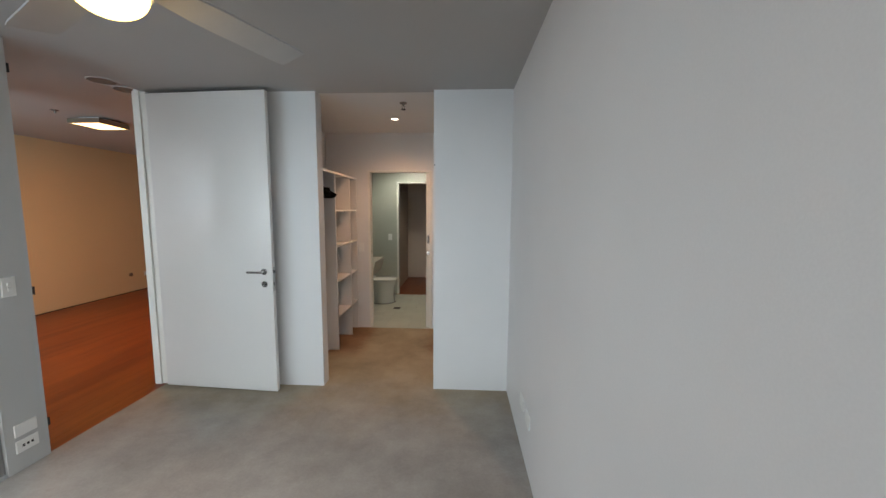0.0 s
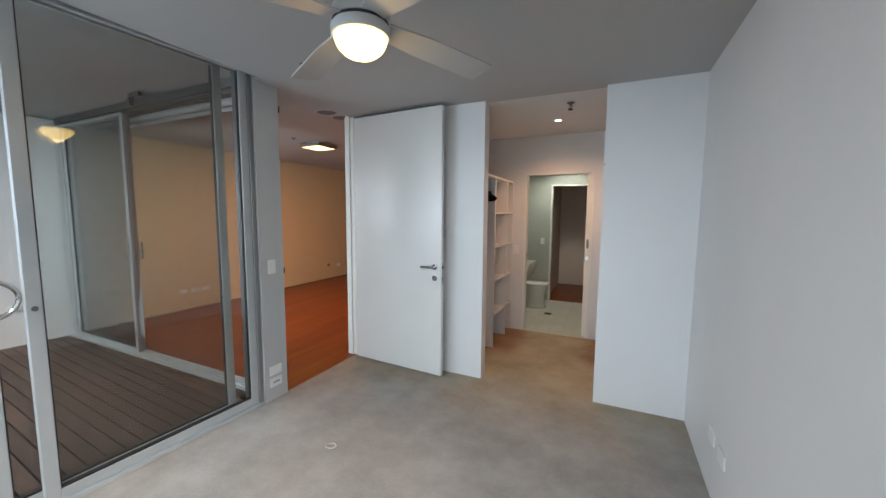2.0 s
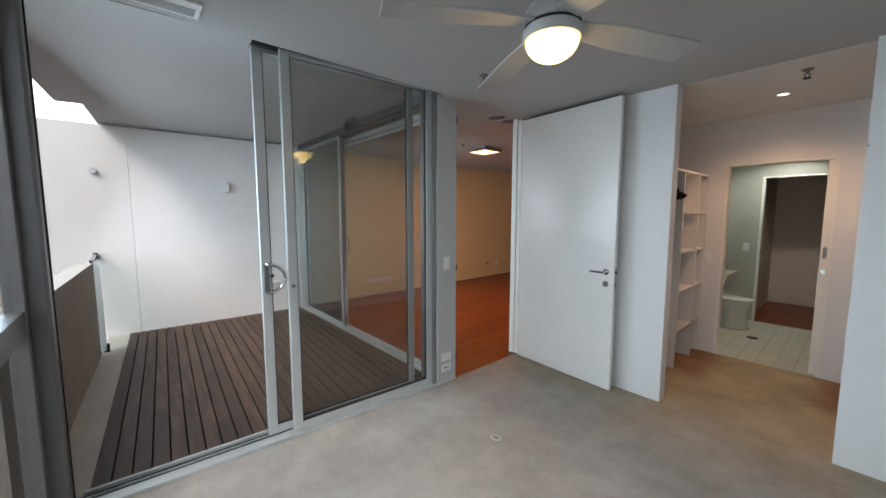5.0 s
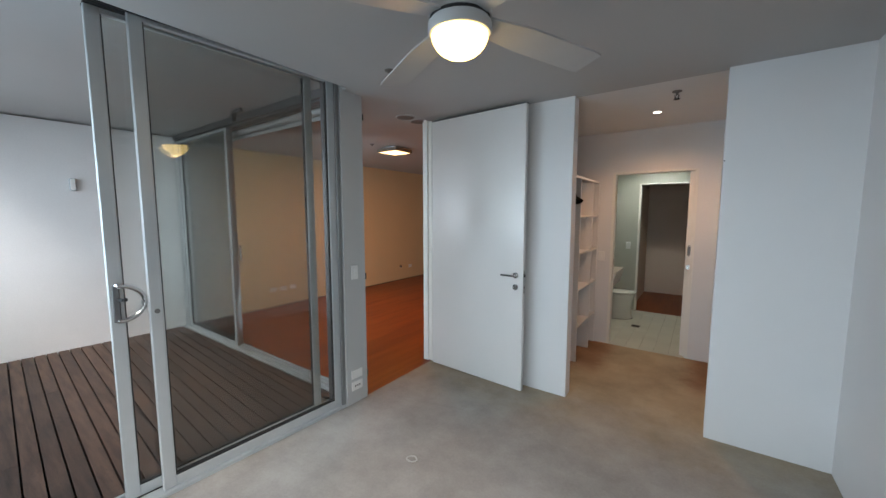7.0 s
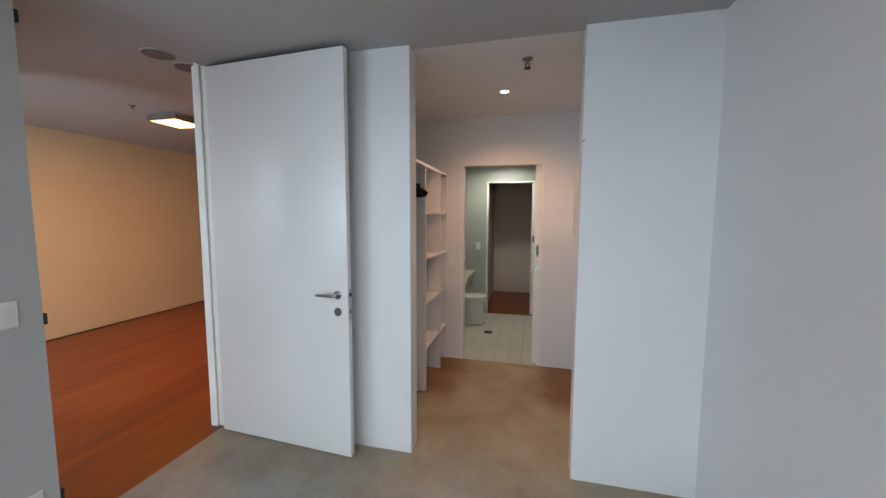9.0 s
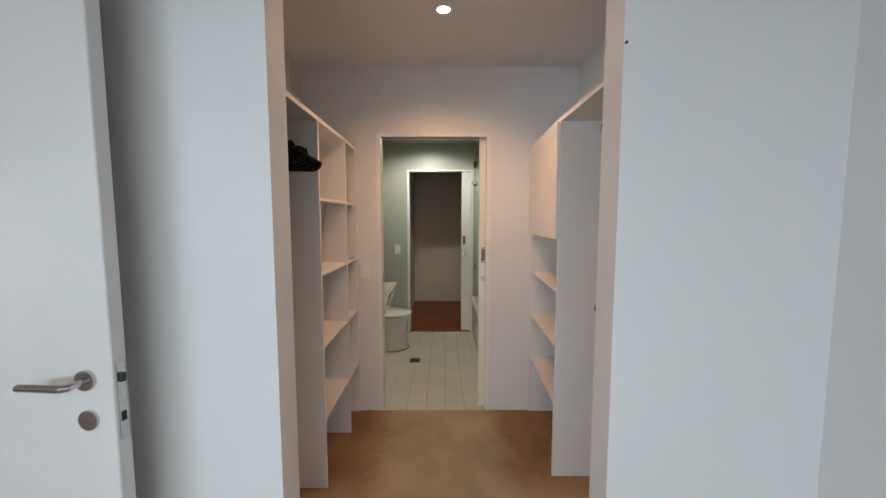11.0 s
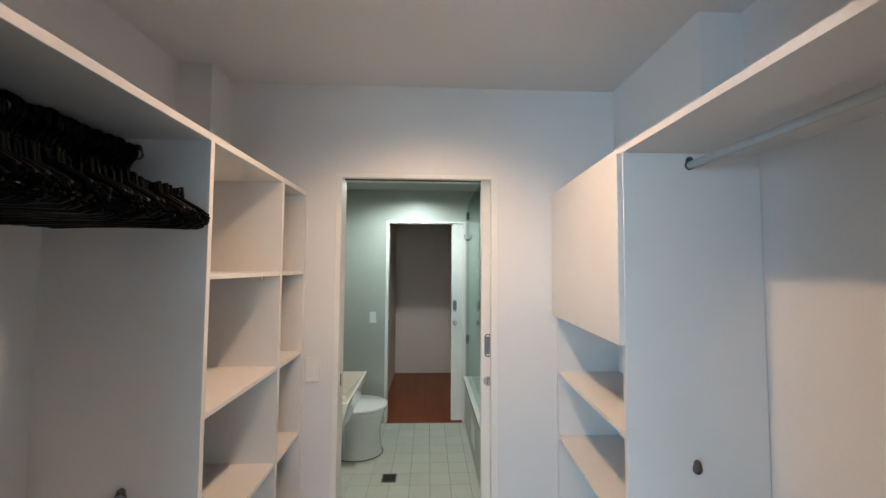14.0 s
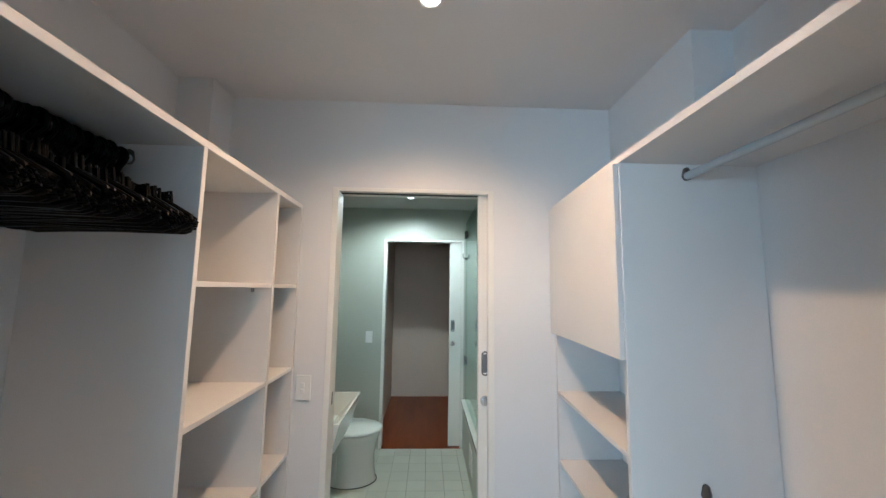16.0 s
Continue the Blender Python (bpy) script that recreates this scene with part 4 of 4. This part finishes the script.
for q in [((-0.06, 0.698, 5.25, 6.56), (0.03, 0.64, 5.33, 6.50))]:
    (a, b, c, d), (e, f, g, h) = q
    o = loop((a, c, 0.465), (b, c, 0.465), (b, d, 0.465), (a, d, 0.465))
    i1 = loop((e, g, 0.465), (f, g, 0.465), (f, h, 0.465), (e, h, 0.465))
    i2 = loop((e + 0.06, g + 0.08, 0.12), (f - 0.05, g + 0.08, 0.12), (f - 0.05, h - 0.08, 0.12), (e + 0.06, h - 0.08, 0.12))
    u = loop((a, c, 0.43), (b, c, 0.43), (b, d, 0.43), (a, d, 0.43))
    for q2, w2 in ((u, o), (o, i1), (i1, i2)):
        for k in range(4):
            bm.faces.new((q2[k], q2[(k + 1) % 4], w2[(k + 1) % 4], w2[k]))
    bm.faces.new(i2)
part("tub", bm, PORCELAIN, bt)
part("front_panel", boxes((-0.046, -0.026, 5.26, 6.56, 0.0, 0.43)), BATHWALL, bt)
part("access_panel", boxes((-0.050, -0.046, 5.75, 5.95, 0.12, 0.30), bevel=0.001), TRIM, bt)
sc = thing("shower_screen", 0.0, 6.1, 0.51, "clear glass bath screen hinged at the wall", "shower screen")
part("screen_glass", boxes((-0.024, -0.016, 5.62, 6.55, 0.47, 2.25)), glass("greenish screen glass", (0.8, 0.9, 0.85), 0.04, 0.5), sc).visible_shadow = False
for z in (0.85, 2.12):
    part("screen_hinge", boxes((-0.04, -0.002, 6.515, 6.563, z - 0.04, z + 0.04), bevel=0.003), CHROME, sc)
hk = thing("robe_hook", -0.02, 6.56, 1.9, "small metal double robe hook on the bathroom wall", "hook")
bm = bmesh.new()
tube(bm, [(-0.055, 6.52, 1.925), (-0.055, 6.515, 1.885), (-0.04, 6.515, 1.87), (0.0, 6.515, 1.87), (0.018, 6.515, 1.885), (0.018, 6.52, 1.925)], 0.005, 8)
box(bm, -0.03, -0.008, 6.515, 6.5635, 1.86, 1.885)
part("hook_bar", bm, CHROME, hk)
dr = thing("floor_drain", -0.71, 5.6, 0, "square dark metal floor drain grate set in the tiles", "drain")
part("drain_frame", boxes((-0.765, -0.755, 5.545, 5.655, -0.004, 0.003), (-0.665, -0.655, 5.545, 5.655, -0.004, 0.003), (-0.755, -0.665, 5.545, 5.555, -0.004, 0.003), (-0.755, -0.665, 5.645, 5.655, -0.004, 0.003)), DARKMETAL, dr)
part("sump", boxes((-0.755, -0.665, 5.555, 5.645, -0.004, 0.0005)), DARK, dr)
bm = bmesh.new()
for k in range(6):
    box(bm, -0.752 + k * 0.015, -0.744 + k * 0.015, 5.555, 5.645, -0.003, 0.002)
part("grate", bm, DARK, dr)

# ---- balcony things ----
wl = thing("wall_light", -5.97, 0.89, 1.92, "small grey metal up-and-down light on the balcony wall", "wall light")
part("wall_box", boxes((-5.985, -5.92, 0.868, 0.918, 1.85, 1.99), bevel=0.003), ALU, wl)
part("light_cover", boxes((-5.92, -5.914, 0.872, 0.914, 1.858, 1.982), bevel=0.002), PLASTIC, wl)
wf = thing("wall_bracket", -6.03, -0.50, 2.06, "small round metal fitting on the outer party wall", "bracket")
bm = bmesh.new()
ring(bm, (-6.045, -0.50, 2.06), 0.035, 0.05, "x")
part("fitting", bm, CHROME, wf)
ws = thing("weatherproof_socket", -5.94, 1.49, 0.44, "pale grey weatherproof double socket on the balcony wall", "socket")
part("socket_body", boxes((-5.956, -5.925, 1.40, 1.57, 0.405, 0.475), bevel=0.006), PLASTIC, ws)
for y in (1.445, 1.525):
    part("socket_cover", boxes((-5.925, -5.915, y - 0.028, y + 0.028, 0.412, 0.468), bevel=0.003), ALU, ws)
hk = thing("ceiling_hook", -3.9, 1.8, HB, "dark metal bracket under the balcony soffit", "bracket")
part("bracket_arm", boxes((-4.02, -3.83, 1.785, 1.815, HB - 0.035, HB), (-4.02, -3.985, 1.78, 1.82, HB - 0.105, HB - 0.035), (-3.97, -3.95, 1.79, 1.81, HB - 0.07, HB - 0.035), bevel=0.003), DARKALU, hk)
gb = thing("glass_balustrade", -5.6, -0.45, 0, "short glass balustrade with a metal top rail and a white sky-glare strip", "balustrade")
gy = -0.70 + facade(-5.7)
p = part("balustrade_glass", boxes((-5.98, -5.39, gy - 0.006, gy + 0.006, 0.08, 1.0)), glass("balustrade glass", (0.78, 0.9, 0.88), 0.12, 0.5), gb)
p.visible_shadow = False
part("glass_edge", boxes((-5.39, -5.355, gy - 0.006, gy + 0.006, 0.06, 1.0)), material("green glass edge", (0.22, 0.36, 0.36), 0.15, vary=0.03), gb)
# added pane: bright sky glare in the gap, given as a white strip
part("end_post", boxes((-5.350, -5.342, gy - 0.03, gy + 0.062, 0.02, 1.03), bevel=0.0015), GLAREWHITE, gb, "white pane added for the sky glare in the gap")
part("post_cap", boxes((-5.30, -5.27, gy - 0.014, gy + 0.014, 1.02, 1.045), bevel=0.002), SEAL, gb, "black cap")
bm = bmesh.new()
lathe(bm, [(0, 1.0), (0.022, 1.0), (0.024, 1.01), (0.024, 1.06), (0.02, 1.07), (0, 1.07)], -6.02, gy, 20)
part("rail_socket", bm, SEAL, gb, "black wall socket of the rail", smooth=True)
bm = bmesh.new()
tube(bm, [(-5.28, gy, 1.045), (-6.04, gy, 1.045)], 0.018, 12)
part("top_rail", bm, CHROME, gb, smooth=True)
part("glass_clamp", boxes((-5.40, -5.357, gy + 0.035, gy + 0.085, 0.0, 0.09), bevel=0.005), SEAL, gb)

# ---- neighbouring building ----
nb = thing("apartment_building", -19, -8, -5, "orange rendered apartment building with louvred openings across the street", "building")
part("wall", boxes((-22, -16, -16, -2.35, -5, 3.4)), BRICK, nb)
part("roof", boxes((-22.2, -15.9, -16.2, -2.3, 3.4, 3.5)), CONCRETE, nb)
for y in (-3.2, -5.6, -8.0, -10.4, -12.8):
    for z in (-3.6, -0.7, 2.0):
        wdw = part("window", boxes((-16.0, -15.94, y - 0.7, y + 0.7, z, z + 1.5)), ALU, nb)
        part("pane", boxes((-15.94, -15.93, y - 0.62, y + 0.62, z + 0.08, z + 1.42)), DARK, wdw)

# ---- floor pieces ----
deck = thing("deck", -4.2, 0.8, 0, "weathered dark timber decking boards with open gaps", "deck", kind="structure")
PB = 0.0935
xs = (-6.04, -2.44)
rng = random.Random(5)


def deck_line(x, y0):
    return y0 - 0.058 * (x + 2.9)


y0 = 2.05
while y0 > -0.40:
    a0, b0 = y0 - PB + 0.0105, y0
    cuts = [xs[0], xs[1]]
    if rng.random() < 0.7:
        cuts.insert(1, rng.uniform(-5.0, -3.4))
    for xa, xb in zip(cuts, cuts[1:]):
        xa, xb = xa + 0.001, xb - 0.001
        q = [(xa, min(deck_line(xa, a0), 1.868)), (xb, min(deck_line(xb, a0), 1.868)), (xb, min(deck_line(xb, b0), 1.87)), (xa, min(deck_line(xa, b0), 1.87))]
        if q[2][1] - q[1][1] < 0.01 and q[3][1] - q[0][1] < 0.01:
            continue
        bm = bmesh.new()
        prism(bm, q, -0.055, 0.0)
        part("deck_board", bm, DECK, deck)
    y0 -= PB

np_ = thing("wall_nail", 0.075, 2.998, 1.93, "tiny dark nail in the white wall beside the closet", "nail")
bm = bmesh.new()
ring(bm, (0.076, 3.0, 1.935), 0.004, -0.004, "y")
part("nail_head", bm, DARK, np_)
cp = thing("carpet_dent", -1.47, 1.613, 0, "small pale worn ring pressed into the beige carpet", "carpet mark")
bm = bmesh.new()
wob = random.Random(11)
tube(bm, [(-1.47 + (0.033 + wob.uniform(-0.004, 0.004)) * math.cos(math.tau * k / 14), 1.613 + (0.028 + wob.uniform(-0.004, 0.004)) * math.sin(math.tau * k / 14), 0.001) for k in range(14)], 0.0055, 6, closed=True)
part("worn_ring", bm, material("pale flattened pile", (0.52, 0.5, 0.475), 0.95, scale=12, grain=300, bump=0.4, fine=0.05), cp, smooth=True)

fl = thing("floor_living", -4.1, 5.0, 0, "polished red-brown timber strip floor", "floor", kind="structure")
rng = random.Random(3)
x = -2.335
while x > -5.89:
    w = min(0.13, x + 5.898)
    y = 2.02 - rng.uniform(0, 1.6)
    while y < 8.6:
        ln = rng.choice((1.4, 1.8, 2.2))
        a, b = max(y, 2.02), min(y + ln, 8.598)
        if b - a > 0.05:
            part("plank", boxes((x - w + 0.0012, x, a + 0.0006, b - 0.0006, -0.02, -0.003)), WOOD, fl)
        y += ln
    x -= 0.13
part("plank", boxes((-2.43, -2.335, 2.021, 2.961, -0.12, -0.0035)), WOOD, fl)

tf = thing("floor_tiles", -0.7, 5.6, 0, "pale green-white glazed floor tiles with dark joints", "floor", kind="structure")
x = -0.404 - 0.1485 * 8
while x < -0.03:
    yy = 4.605
    while yy < 6.56:
        a, b, c, d = max(x, -1.5), min(x + 0.1485, -0.03), max(yy, 4.624), min(yy + 0.1505, 6.565)
        if b - a > 0.02 and d - c > 0.02:
            part("tile", boxes((a + 0.0016, b - 0.0016, c + 0.0009, d - 0.0009, -0.008, 0.0)), TILE, tf)
        yy += 0.1505
    x += 0.1485
